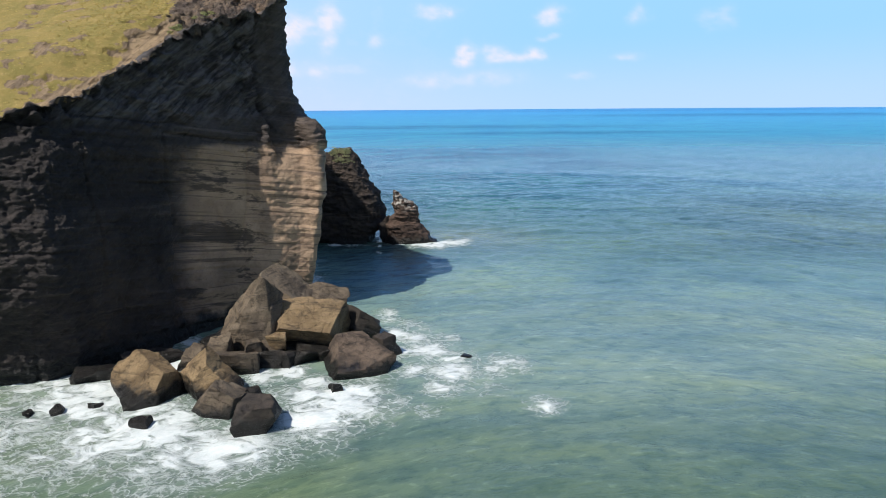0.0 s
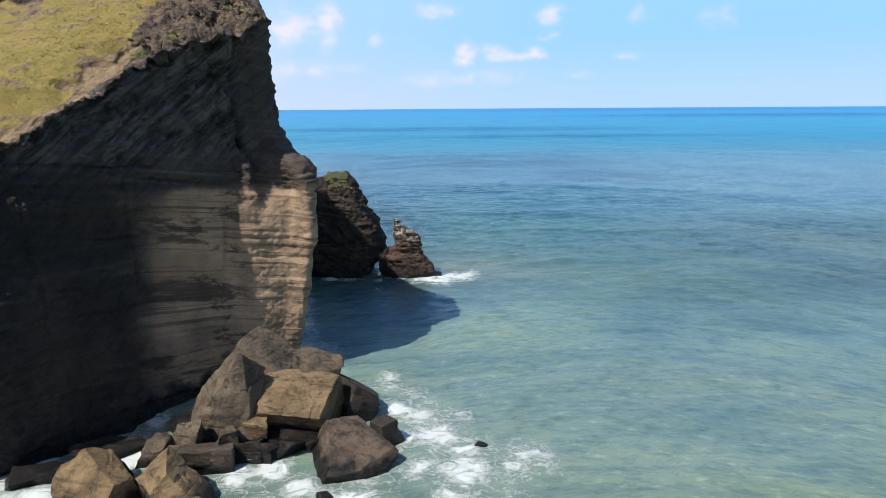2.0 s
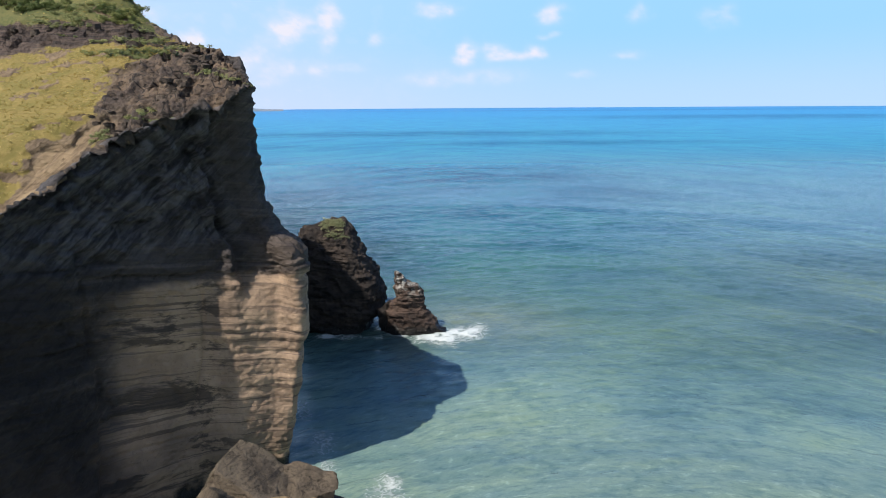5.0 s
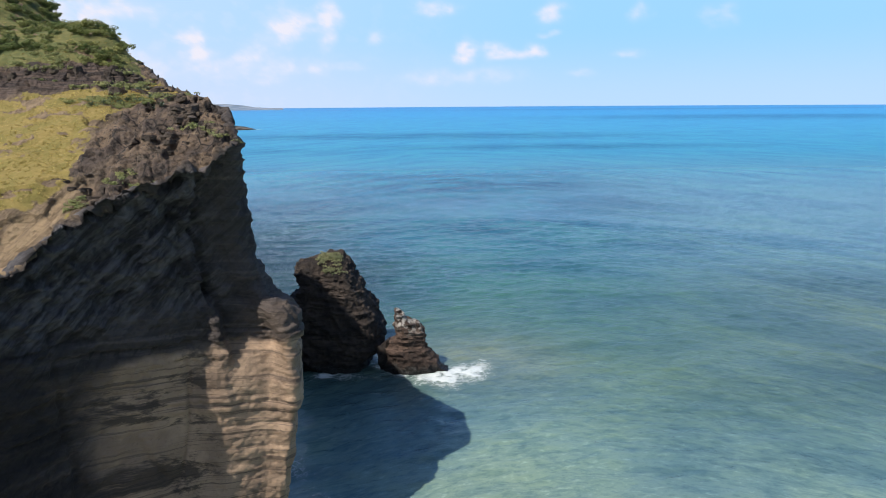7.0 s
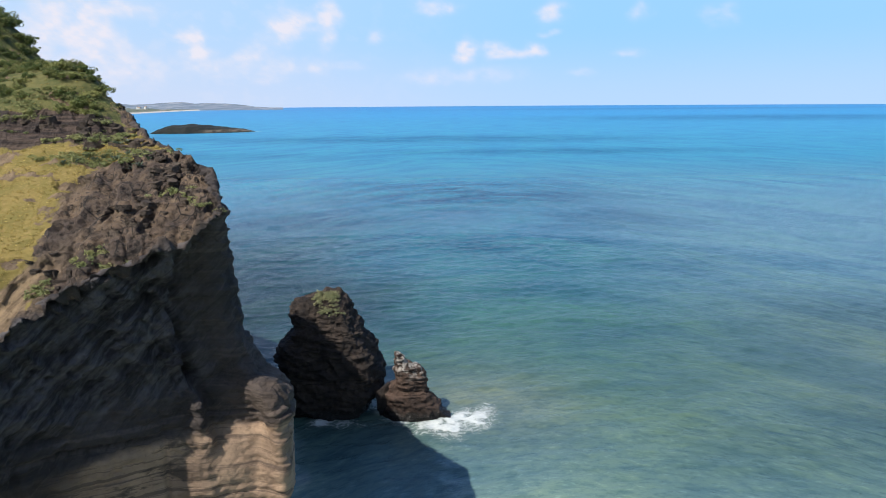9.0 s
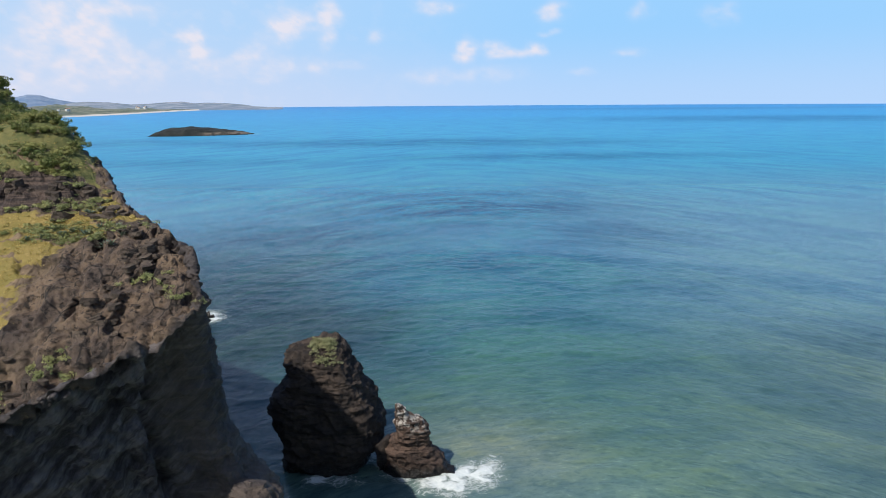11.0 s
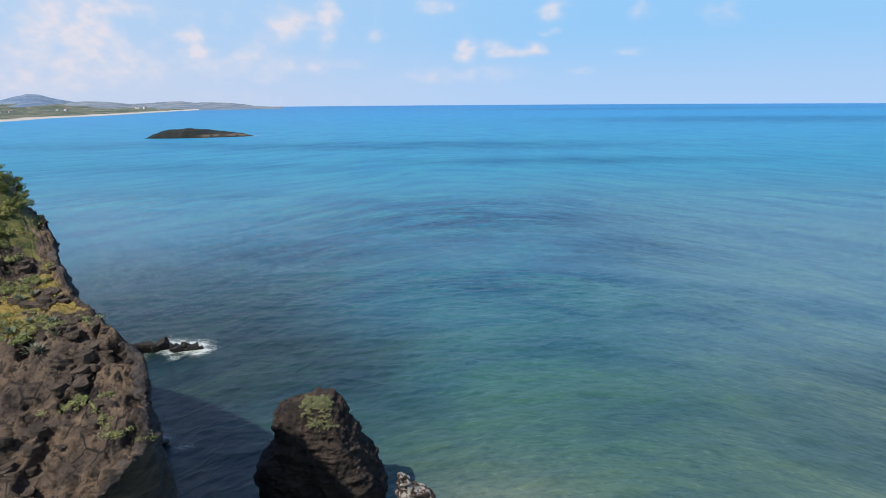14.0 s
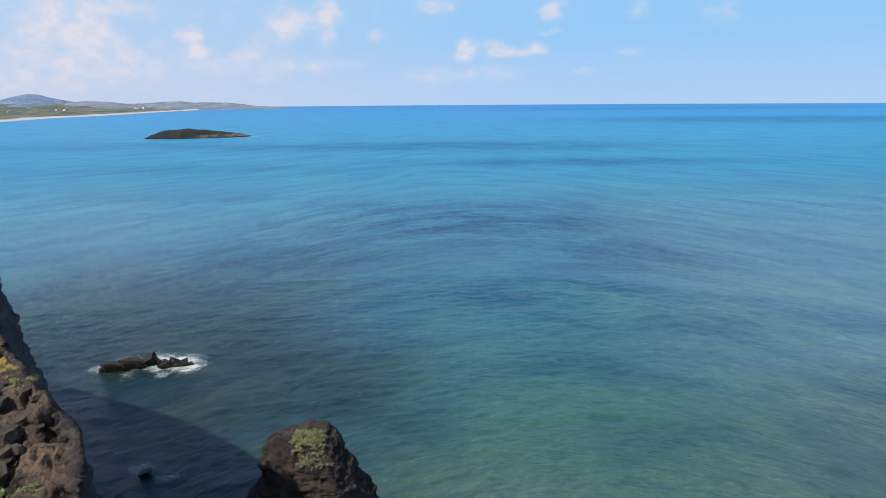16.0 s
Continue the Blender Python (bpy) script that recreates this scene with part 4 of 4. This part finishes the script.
stack = tagged(ring_rock("sea_stack", [(-1.5, -4.9, 85.4, 4.2, 2.8), (0, -4.8, 85.2, 3.5, 2.3), (1.2, -4.9, 85.2, 3.0, 1.9), (2.4, -5.5, 85.1, 2.6, 1.7), (3.4, -5.4, 85.1, 2.2, 1.4), (4.3, -5.1, 85.0, 1.75, 1.2), (5.0, -5.2, 85.0, 1.7, 1.0), (5.5, -5.5, 85.0, 1.45, 0.9),
                                       (6.0, -6.15, 85.0, 0.85, 0.75), (6.7, -6.3, 85.0, 0.6, 0.6), (7.1, -6.35, 85.0, 0.3, 0.3), (7.2, -6.35, 85.0, 0.03, 0.03)], 97, TIPPED_ROCK, 2.2, 0.8, 220, 190),
               "small jagged brown sea stack with bleached tips", "sea stack", kind="structure")
boulder(-8.0, 85.4, 1.6, 1.9, 2.2, 4.2, 10, (0, -6), 101, STACK_ROCK, label="dark brown shoulder rock beside the sea stack", group="rocks beside the sea stack")
boulder(-1.9, 84.6, 0.1, 2.6, 1.3, 1.2, -12, (0, 22), 102, STACK_ROCK, label="low brown rock running into the foam", group="rocks beside the sea stack")
reef = np.random.RandomState(77)
for i, (x, y, sx, sy, sz, turn) in enumerate([(-52.6, 129.9, 4.6, 2.2, 2.3, 16), (-50.2, 130.7, 4.4, 2.0, 2.5, 20), (-48.6, 131.6, 3.2, 1.8, 2.2, 24), (-45.2, 130.9, 2.4, 1.6, 1.6, 30), (-43.4, 131.2, 2.6, 1.4, 1.2, 5), (-44.6, 131.9, 2.2, 1.3, 1.9, 50),
                                            (-53.8, 129.3, 1.8, 1.3, 1.2, 0), (-51.2, 129.7, 1.6, 1.2, 1.0, 70), (-47.3, 132.0, 1.3, 1.0, 1.2, 20), (-46.0, 131.6, 1.0, 0.9, 1.3, 40), (-42.2, 131.4, 1.5, 0.9, 0.7, 0), (-46.2, 130.5, 1.0, 0.8, 0.8, 15), (-49.0, 130.5, 1.6, 1.1, 1.0, 33)]):
    boulder(x, y, 0.25, sx, sy, sz * 1.0, turn, (reef.normal() * 16, reef.normal() * 12), 110 + i, WET_BOULDER, 5, cuts=16, label="low black reef rock with surf breaking on it", group="rocks of the offshore reef")
boulder(-35.5, 102.1, 0.1, 1.3, 1.0, 1.0, 12, (0, 0), 130, WET_BOULDER, 3, label="lone black rock awash off the cliff", group="rocks of the offshore reef")

# ---- far island and coast ----
FAR = Nodes("far_isle_hazed_scrub")
FAR_ISLE = FAR.done(FAR.mix(FAR.math("MULTIPLY", FAR.attr("strip"), FAR.step(FAR.noise(0.12, 5, 0.7), 0.4, 0.55, 0.2, 0.9)), FAR.mix(FAR.step(FAR.noise(0.08, 6, 0.7), 0.4, 0.62), (0.010, 0.014, 0.014), (0.024, 0.027, 0.023)), (0.17, 0.14, 0.11)), 0.95)


def build_far_island():
    u, v = np.meshgrid(np.linspace(0, 1, 90), np.linspace(-1, 1, 40), indexing="ij")
    prof = spline([(0, 0), (0.05, 2.6), (0.14, 7.0), (0.22, 9.4), (0.3, 9.2), (0.4, 10.6), (0.5, 9.8), (0.6, 7.8), (0.7, 6.6), (0.82, 5.2), (0.93, 3.2), (1, 0)], u.ravel())[:, 0].reshape(u.shape)
    x = -330 + 108 * u
    y = 742 + 32 * u + (8 + 14 * np.sin(np.pi * u)) * v
    p = np.stack([x, y, 0 * x], -1).reshape(-1, 3)
    z = prof.ravel() * np.sqrt(np.clip(1 - v.ravel() ** 2, 0, 1)) + 1.5 * fbm(p * 0.13, 4, 61) - 0.8
    p[:, 2] = z
    strip = smooth(0.45, 0.6, u.ravel()) * smooth(4.2, 2.6, z + 1.5 * fbm(p * 0.1, 3, 62)) * smooth(0.6, 1.4, z)
    return tagged(new("far_island", mesh_of("far_island", p, grid_faces(90, 40), FAR_ISLE, floats=[("strip", strip)])), "long low scrub-covered island far out", "island", kind="structure")


# far ridges: x, y, height
MOUNTAIN = [(-3400, 3000, 20), (-2900, 3420, 40), (-2640, 3622, 36), (-2510, 3714, 54), (-2463, 3745, 72), (-2405, 3783, 87), (-2347, 3819, 83), (-2301, 3848, 68), (-2241, 3883, 52), (-2179, 3919, 38), (-2050, 3980, 20)]
HILLS = [(-3000, 3000, 26), (-2500, 3420, 24), (-2245, 3589, 22), (-2105, 3673, 38), (-2031, 3715, 45), (-1931, 3768, 42), (-1828, 3820, 26), (-1760, 3852, 29), (-1690, 3883, 37), (-1575, 3932, 42), (-1502, 3960, 33), (-1427, 3988, 34), (-1334, 4020, 30), (-1240, 4051, 22), (-1177, 4070, 9), (-1012, 4114, 3)]


def build_coast():
    line = [(0, -1500, 900), (0.1, -1080, 1100), (0.2, -930, 1344), (0.32, -985, 1682), (0.42, -1000, 1977), (0.58, -1075, 2528), (0.8, -1180, 3500), (1, -1290, 4350)]
    u = np.linspace(0, 1, 220)
    c = spline(line, u)
    v = np.linspace(0, 1, 110) ** 1.6
    x = c[:, 0:1] - 2900 * v[None] * (1 - 0.7 * u[:, None])
    y = c[:, 1:2] + 700 * v[None] * (1 - u[:, None])
    p = np.stack([x, y, 0 * x], -1).reshape(-1, 3)
    inland = (c[:, 0:1] - x).ravel()
    p[:, 2] = -1 + 5 * smooth(0, 60, inland) + (26 + 26 * fbm(p / 260, 4, 63)) * smooth(100, 1300, inland) + 3.5 * fbm(p / 45, 3, 64) * smooth(40, 120, inland)
    n = Nodes("far_coast_ground")
    g = n.mix(n.step(n.noise(0.011, 6, 0.65), 0.4, 0.6), (0.060, 0.085, 0.055), (0.17, 0.175, 0.115))
    g = n.mix(n.step(n.noise(0.018, 5, 0.7), 0.54, 0.62, 0, 0.9), g, (0.030, 0.050, 0.042))
    g = n.mix(n.step(n.noise(0.009, 5, 0.7), 0.56, 0.64, 0, 0.8), g, (0.30, 0.255, 0.185))
    g = n.mix(n.attr("sand"), g, (0.60, 0.53, 0.46))
    n.done(g, 0.95)
    sand = smooth(60, 38, inland + 12 * fbm(p / 60, 2, 65))
    tagged(new("far_coast", mesh_of("far_coast", p, grid_faces(220, 110), n.mat, floats=[("sand", sand)])), "distant green coastal plain behind a sandy beach", "coast", kind="structure")
    # hills behind the plain, the blue of the haze mixed into their scrub colours
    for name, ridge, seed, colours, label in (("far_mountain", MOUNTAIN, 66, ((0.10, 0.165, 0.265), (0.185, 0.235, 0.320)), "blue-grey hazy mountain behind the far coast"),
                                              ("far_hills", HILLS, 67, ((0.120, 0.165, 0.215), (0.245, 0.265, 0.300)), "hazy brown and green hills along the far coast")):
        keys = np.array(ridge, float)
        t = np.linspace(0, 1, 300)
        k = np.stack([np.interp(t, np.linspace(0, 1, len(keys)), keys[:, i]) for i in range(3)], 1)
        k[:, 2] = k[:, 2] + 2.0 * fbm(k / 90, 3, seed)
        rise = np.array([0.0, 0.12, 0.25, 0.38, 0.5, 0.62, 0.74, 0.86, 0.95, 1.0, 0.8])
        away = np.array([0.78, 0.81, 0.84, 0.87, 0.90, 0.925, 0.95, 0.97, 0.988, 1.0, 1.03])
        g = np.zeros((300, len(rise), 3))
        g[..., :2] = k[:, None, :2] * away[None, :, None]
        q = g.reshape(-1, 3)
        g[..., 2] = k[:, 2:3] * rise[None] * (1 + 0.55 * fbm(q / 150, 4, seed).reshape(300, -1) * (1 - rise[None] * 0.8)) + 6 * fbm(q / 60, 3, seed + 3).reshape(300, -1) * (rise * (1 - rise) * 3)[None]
        tagged(new(name, mesh_of(name, g.reshape(-1, 3), grid_faces(300, len(rise)), far_material(name + "_hazed_scrub", *colours, 0.011))), label, "hills", kind="structure")


build_far_island()
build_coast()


def far_house(x, y, z, w, turn):
    v = np.array([(-1, -0.6, -0.5), (1, -0.6, -0.5), (1, 0.6, -0.5), (-1, 0.6, -0.5), (-1, -0.6, 0.7), (1, -0.6, 0.7), (1, 0.6, 0.7), (-1, 0.6, 0.7)]) * w / 2
    ob = tagged(new("far_house"), "small white house on the far coast", "house", "houses on the far coast")
    ob.matrix_world = pose(x, y, z, 0, 0, turn)
    for name, vv, ff, m in (("wall", v, [(0, 1, 5, 4), (1, 2, 6, 5), (2, 3, 7, 6), (3, 0, 4, 7)], HOUSE_WALL),
                            ("roof", np.concatenate([v[4:] * (1.1, 1.15, 1.0), np.array([(-1.1, 0, 1.15), (1.1, 0, 1.15)]) * w / 2]), [(0, 1, 5, 4), (2, 3, 4, 5), (0, 4, 3, 3), (1, 2, 5, 5)], HOUSE_ROOF)):
        child = new(name, mesh_of(name, vv, ff, m, soft=False))
        child.parent = ob


HOUSE_WALL = far_material("far_house_wall", (0.75, 0.74, 0.70), (0.82, 0.81, 0.78), 0.2)
HOUSE_ROOF = far_material("far_house_roof", (0.35, 0.20, 0.14), (0.45, 0.30, 0.22), 0.2)
for i, (x, y, w) in enumerate([(-1330, 1960, 16), (-1352, 1975, 12), (-1306, 1985, 10), (-1290, 2250, 14), (-1310, 2230, 10), (-1240, 2650, 14), (-1225, 2690, 12), (-1210, 2600, 10), (-1420, 2020, 10)]):
    far_house(x, y, 12 + 0.004 * (y - 1900), w, 25 * i)


# ---- plants and loose rock on the headland ----
def part(name, me, parent, label=""):
    ob = new(name, me)
    ob.parent = parent
    return tagged(ob, label)


def thing(name, label, category, group=""):
    ob = new(name)
    ob.empty_display_size = 0.2
    return tagged(ob, label, category, group)


def ground_at(x, y):
    p = GROUND["at"]
    d2 = (p[:, 0] - x) ** 2 + (p[:, 1] - y) ** 2
    k = np.argmin(d2)
    return float(p[k, 2]) if d2[k] < 0.06 and GROUND["inland"][k] > 0.35 else None


GRASS = plain_leaf("grass_blades", (0.480, 0.370, 0.120), (0.54, 0.410, 0.14), (0.40, 0.33, 0.10))
BUSH = plain_leaf("bush_leaves", (0.100, 0.140, 0.032), (0.155, 0.175, 0.045), (0.062, 0.098, 0.025))
PALE_BUSH = plain_leaf("pale_bush_leaves", (0.25, 0.27, 0.10), (0.32, 0.31, 0.12), (0.16, 0.20, 0.08))
OLIVE_BUSH = plain_leaf("olive_bush_leaves", (0.20, 0.22, 0.06), (0.27, 0.26, 0.08), (0.13, 0.165, 0.045))
AGAVE = plain_leaf("agave_leaf", (0.13, 0.17, 0.115), (0.18, 0.22, 0.14), (0.10, 0.135, 0.095), 0.5)
STEM = plain_leaf("woody_stem", (0.07, 0.05, 0.035), (0.10, 0.075, 0.05), (0.05, 0.04, 0.03), 0.9)
rng = np.random.RandomState(11)


def build_turf_grass(count=4000):
    """Tufts of bent blades over the turf."""
    ok = (GROUND["turf"] > 0.55) & (GROUND["at"][:, 0] > -46) & (GROUND["at"][:, 1] < 84)
    spots = GROUND["at"][ok]
    w = 1.0 / (1 + ((spots[:, 0] + 24) / 9) ** 2 + ((spots[:, 1] - 56) / 12) ** 2)
    base = spots[rng.choice(len(spots), count, p=w / w.sum())] + rng.normal(size=(count, 3)) * (0.15, 0.15, 0)
    verts, faces = [], []
    blades = 6
    a = rng.uniform(0, 2 * np.pi, (count, blades))
    h = rng.uniform(0.03, 0.085, (count, 1)) * rng.uniform(0.6, 1.2, (count, blades))
    lean = rng.uniform(0.2, 0.9, (count, blades)) * h
    root = base[:, None] + np.stack([0.07 * np.cos(a), 0.07 * np.sin(a), -0.03 + 0 * a], -1)
    side = np.stack([-np.sin(a), np.cos(a), 0 * a], -1) * 0.022
    tip = root + np.stack([lean * np.cos(a), lean * np.sin(a), h], -1)
    mid = (root + tip) / 2 + np.stack([0 * h, 0 * h, 0.18 * h], -1)
    v = np.stack([root - side, root + side, mid + side * 0.7, mid - side * 0.7, tip, tip], 2).reshape(-1, 3)
    k = np.arange(count * blades)[:, None] * 6
    f = np.concatenate([k + [0, 1, 2], k + [0, 2, 3], k + [3, 2, 4]])
    return tagged(new("turf_grass", mesh_of("turf_grass", v, f, GRASS, soft=False)), "short yellow-green grass tufts over the clifftop", "grass", kind="stuff")


build_turf_grass()


def leaf_cloud(count, size, leaf, seed, flat=0.7, lumps=9):
    """Leaves set over a lumpy crown: each a folded diamond."""
    r = np.random.RandomState(seed)
    mid = r.normal(size=(lumps, 3)) * (0.33, 0.33, 0.22) + (0, 0, 0.42)
    rad = r.uniform(0.18, 0.36, lumps)
    k = r.randint(0, lumps, count)
    d = r.normal(size=(count, 3))
    d /= np.linalg.norm(d, axis=1, keepdims=True)
    p = mid[k] + d * (rad[k] * r.uniform(0.65, 1.05, count))[:, None]
    p[:, 2] = np.abs(p[:, 2]) * flat
    p *= size
    face = d + r.normal(size=(count, 3)) * 0.6 + (0, 0, 0.4)
    face /= np.linalg.norm(face, axis=1, keepdims=True)
    u = np.cross(face, r.normal(size=(count, 3)))
    u /= np.maximum(np.linalg.norm(u, axis=1, keepdims=True), 1e-6)
    w = np.cross(face, u)
    s_ = (leaf * r.uniform(0.6, 1.3, count))[:, None]
    v = np.stack([p - u * s_, p + w * s_ * 0.5 - face * s_ * 0.15, p + u * s_, p - w * s_ * 0.5 - face * s_ * 0.15], 1).reshape(-1, 3)
    f = np.arange(count)[:, None] * 4
    return v, np.concatenate([f + [0, 1, 2], f + [0, 2, 3]])


def stem_mesh(size, seed):
    r = np.random.RandomState(seed)
    t = np.linspace(0, 1, 6)
    a = np.linspace(0, 2 * np.pi, 6, endpoint=False)
    bend = r.uniform(-0.25, 0.25, 2)
    mid = np.stack([bend[0] * t ** 1.5, bend[1] * t ** 1.5, 0.55 * t - 0.08], 1) * size
    ring = np.stack([np.cos(a), np.sin(a), 0 * a], 1)
    v = (mid[:, None] + ring[None] * (0.035 * size * (1 - 0.7 * t))[:, None, None]).reshape(-1, 3)
    return mesh_of("stem", v, grid_faces(6, 6, True), STEM)


def make_shrub(name, size, leaves, leaf, seed, material, label, category, group, flat=0.7):
    ob = thing(name, label, category, group)
    v, f = leaf_cloud(leaves, size, leaf, seed, flat)
    part("foliage", mesh_of("foliage", v, f, material, soft=False), ob)
    for i in range(3):
        part("stem", stem_mesh(size * 0.8, seed + i), ob)
    return ob


def spread(models, places):
    places = [row for row in places if row[2] is not None]
    used = set()
    for x, y, z, k, turn, scale in places:
        z = z - 0.1 * scale
        m = pose(x, y, z, 0, 0, turn) @ Matrix.Scale(scale, 4)
        if k in used:
            ob = copy_thing(models[k], pose(x, y, z, 0, 0, turn))
            ob.scale = (scale,) * 3
        else:
            models[k].matrix_basis = m
            used.add(k)


# dense bushes on the rising hill
BUSHES = [make_shrub("bush", 1.0, 800, 0.06, 200 + i, (BUSH, OLIVE_BUSH, OLIVE_BUSH, BUSH)[i], "dense green bush on the hillside", "bush", "bushes on the hill", 0.6) for i in range(4)]
spots = []
for i in range(560):
    x, y = rng.uniform(-46, -23.2), rng.uniform(66.0, 83)
    if y < 66.6 + 0.12 * (-25 - x) or x > -25.2 - 0.80 * max(y - 70, 0):
        continue
    spots.append((x, y, ground_at(x, y), i % 4, rng.uniform(0, 360), rng.uniform(0.45, 1.1)))
for x, y, s_ in [(-27.9, 71.4, 1.0), (-29.2, 72.6, 1.0), (-30.6, 73.8, 1.0), (-36.8, 79.0, 1.4), (-38.6, 80.2, 1.8), (-40.2, 81.0, 1.7), (-29.4, 71.4, 1.2), (-31.0, 73.0, 1.2)]:
    spots.append((x, y, ground_at(x, y), len(spots) % 4, rng.uniform(0, 360), s_))
for k in rng.choice(len(GROUND["face"]), 60):
    x, y, z = (float(v) for v in GROUND["face"][k])
    if y > 70:
        spots.append((x - 0.25, y - 0.2, z - 0.3, k % 4, rng.uniform(0, 360), rng.uniform(0.35, 0.6)))
spread(BUSHES, spots)

# pale low scrub: between the turf and the hill, and in patches by the rim
SCRUB = [make_shrub("low_shrub", 0.8, 420, 0.05, 230 + i, PALE_BUSH, "low pale green scrub plant among the rocks", "shrub", "low scrub on the clifftop", 0.5) for i in range(3)]
spots = []
for cx, cy, rx, ry, n in [(-21.5, 61.6, 2.2, 1.0, 34), (-24.5, 61.8, 2.0, 0.7, 16), (-22.8, 64.6, 1.6, 0.8, 16), (-27.5, 66.8, 4.0, 0.9, 26), (-20.6, 51.6, 0.8, 0.4, 7), (-18.6, 53.1, 0.8, 0.5, 8),
                          (-15.8, 57.6, 0.9, 0.6, 4), (-14.0, 56.6, 0.5, 0.4, 4), (-25.0, 63.6, 1.5, 0.6, 8), (-17.2, 57.8, 0.8, 0.4, 5), (-30.5, 65.5, 3, 1.0, 14)]:
    for i in range(n):
        x, y = cx + rx * rng.normal() * 0.6, cy + ry * rng.normal() * 0.6
        spots.append((x, y, ground_at(x, y), len(spots) % 3, rng.uniform(0, 360), rng.uniform(0.45, 1.1)))
spread(SCRUB, spots)


def agave_leaf_mesh(length, rise):
    t = np.linspace(0, 1, 6)
    width = 0.085 * length * np.sin(np.pi * (0.18 + 0.82 * t) ** 0.8) + 0.004
    x, z = length * t * np.cos(rise), length * (t * np.sin(rise) - 0.22 * t ** 2)
    v = np.stack([np.stack([x, -width, z + 0.35 * width], 1), np.stack([x, 0 * t, z - 0.1 * width], 1), np.stack([x, width, z + 0.35 * width], 1)], 1).reshape(-1, 3)
    return mesh_of("leaf", v, grid_faces(6, 3), AGAVE)


AGAVE_LEAVES = [agave_leaf_mesh(l, math.radians(r)) for l, r in ((0.62, 22), (0.66, 42), (0.6, 62), (0.5, 78))]


def make_agave(label, group, seed):
    ob = thing("agave", label, "agave", group)
    r = np.random.RandomState(seed)
    for i in range(18):
        leaf = part("leaf", AGAVE_LEAVES[min(i // 6 + (i % 3 == 2), 3)], ob)
        leaf.matrix_basis = pose(0, 0, 0.03, 0, 0, i * 137.5 + r.uniform(-15, 15))
    return ob


AGAVES = [make_agave("grey-green agave rosette on the clifftop", "agaves on the clifftop", 5)]
spots = []
for cx, cy, rx, ry, n in [(-22.6, 61.4, 1.8, 0.5, 12), (-18.6, 60.8, 1.0, 0.6, 4), (-21.4, 64.0, 1.2, 0.6, 6)]:
    for i in range(n):
        x, y = cx + rx * rng.normal() * 0.6, cy + ry * rng.normal() * 0.6
        spots.append((x, y, ground_at(x, y), 0, rng.uniform(0, 360), rng.uniform(0.5, 1.0)))
spread(AGAVES, spots)

# plants on the crown of the islet
SUCCULENT = plain_leaf("succulent_leaves", (0.250, 0.262, 0.125), (0.33, 0.32, 0.165), (0.150, 0.175, 0.085))
ISLET_PLANTS = [make_shrub("islet_plant", 0.9, 260, 0.07, 260 + i, SUCCULENT, "pale green succulent plant on the islet's crown", "plant", "plants on the islet", 0.6) for i in range(3)]
top = np.array([v.co[:] for v in islet.data.vertices])
spots = []
for i in range(46):
    u, w = rng.uniform(-1, 1), rng.uniform(0, 1)
    x, y = -14.5 + 1.1 * u + 1.0 * w, 89.2 - 3.2 * w + 0.4 * u
    near = top[((top[:, 0] - x) ** 2 + (top[:, 1] - y) ** 2) < 0.09]
    near = near[near[:, 2] > 7] if len(near) else near
    if len(near):
        spots.append((x, y, near[:, 2].max() - 0.12, i % 3, rng.uniform(0, 360), rng.uniform(0.5, 1.05)))
spread(ISLET_PLANTS, spots)


# ---- broken slabs along the rim and in the scar ----
def slab_mesh(seed):
    r = np.random.RandomState(seed)
    v, f = ball(2)
    v = v.copy()
    for n, d in [((0, 0, 1), 0.3), ((0, 0, -1), 0.3)] + [((math.cos(a), math.sin(a), r.uniform(-0.15, 0.15)), r.uniform(0.5, 0.75)) for a in np.arange(0, 6.28, 1.05) + r.uniform(-0.3, 0.3, 6)]:
        n = np.array(n) / np.linalg.norm(n)
        v = v - np.maximum(v @ n - d, 0)[:, None] * n
    v = v + 0.05 * fbm(v * 1.5 + seed, 2, seed)[:, None] * v
    return mesh_of("rock_slab", v, f, SLAB_ROCK, soft=False)


SLAB_ROCK = boulder_material("slab_rock", (0.035, 0.029, 0.026), (0.085, 0.066, 0.054), (0.17, 0.13, 0.10), -5)
SLABS = [slab_mesh(300 + i) for i in range(5)]
for cx, cy, rx, ry, n, size in [(-17.3, 59.4, 0.6, 0.9, 30, 0.42), (-19.2, 61.4, 1.2, 0.6, 26, 0.45), (-15.5, 57.4, 0.3, 0.6, 12, 0.36), (-21.0, 63.6, 1.2, 0.5, 16, 0.5), (-27.0, 64.9, 3.0, 0.7, 20, 0.42),
                                (-23.8, 65.6, 1.2, 0.8, 20, 0.5), (-20.0, 52.6, 1.4, 0.6, 14, 0.35), (-17.4, 55.6, 1.2, 1.0, 16, 0.4)]:
    for i in range(n):
        x, y = cx + rx * rng.normal() * 0.7, cy + ry * rng.normal() * 0.7
        s_, z = size * rng.uniform(0.5, 1.4), ground_at(x, y)
        if z is None:
            continue
        ob = part("rock_slab", SLABS[i % 5], headland)
        ob.matrix_basis = pose(x, y, z - 0.05 * s_, rng.normal() * 9 + 8, rng.normal() * 9, rng.uniform(0, 360)) @ Matrix.Diagonal((s_ * rng.uniform(0.7, 1.5), s_ * rng.uniform(0.6, 1.1), s_ * rng.uniform(0.7, 1.3), 1))
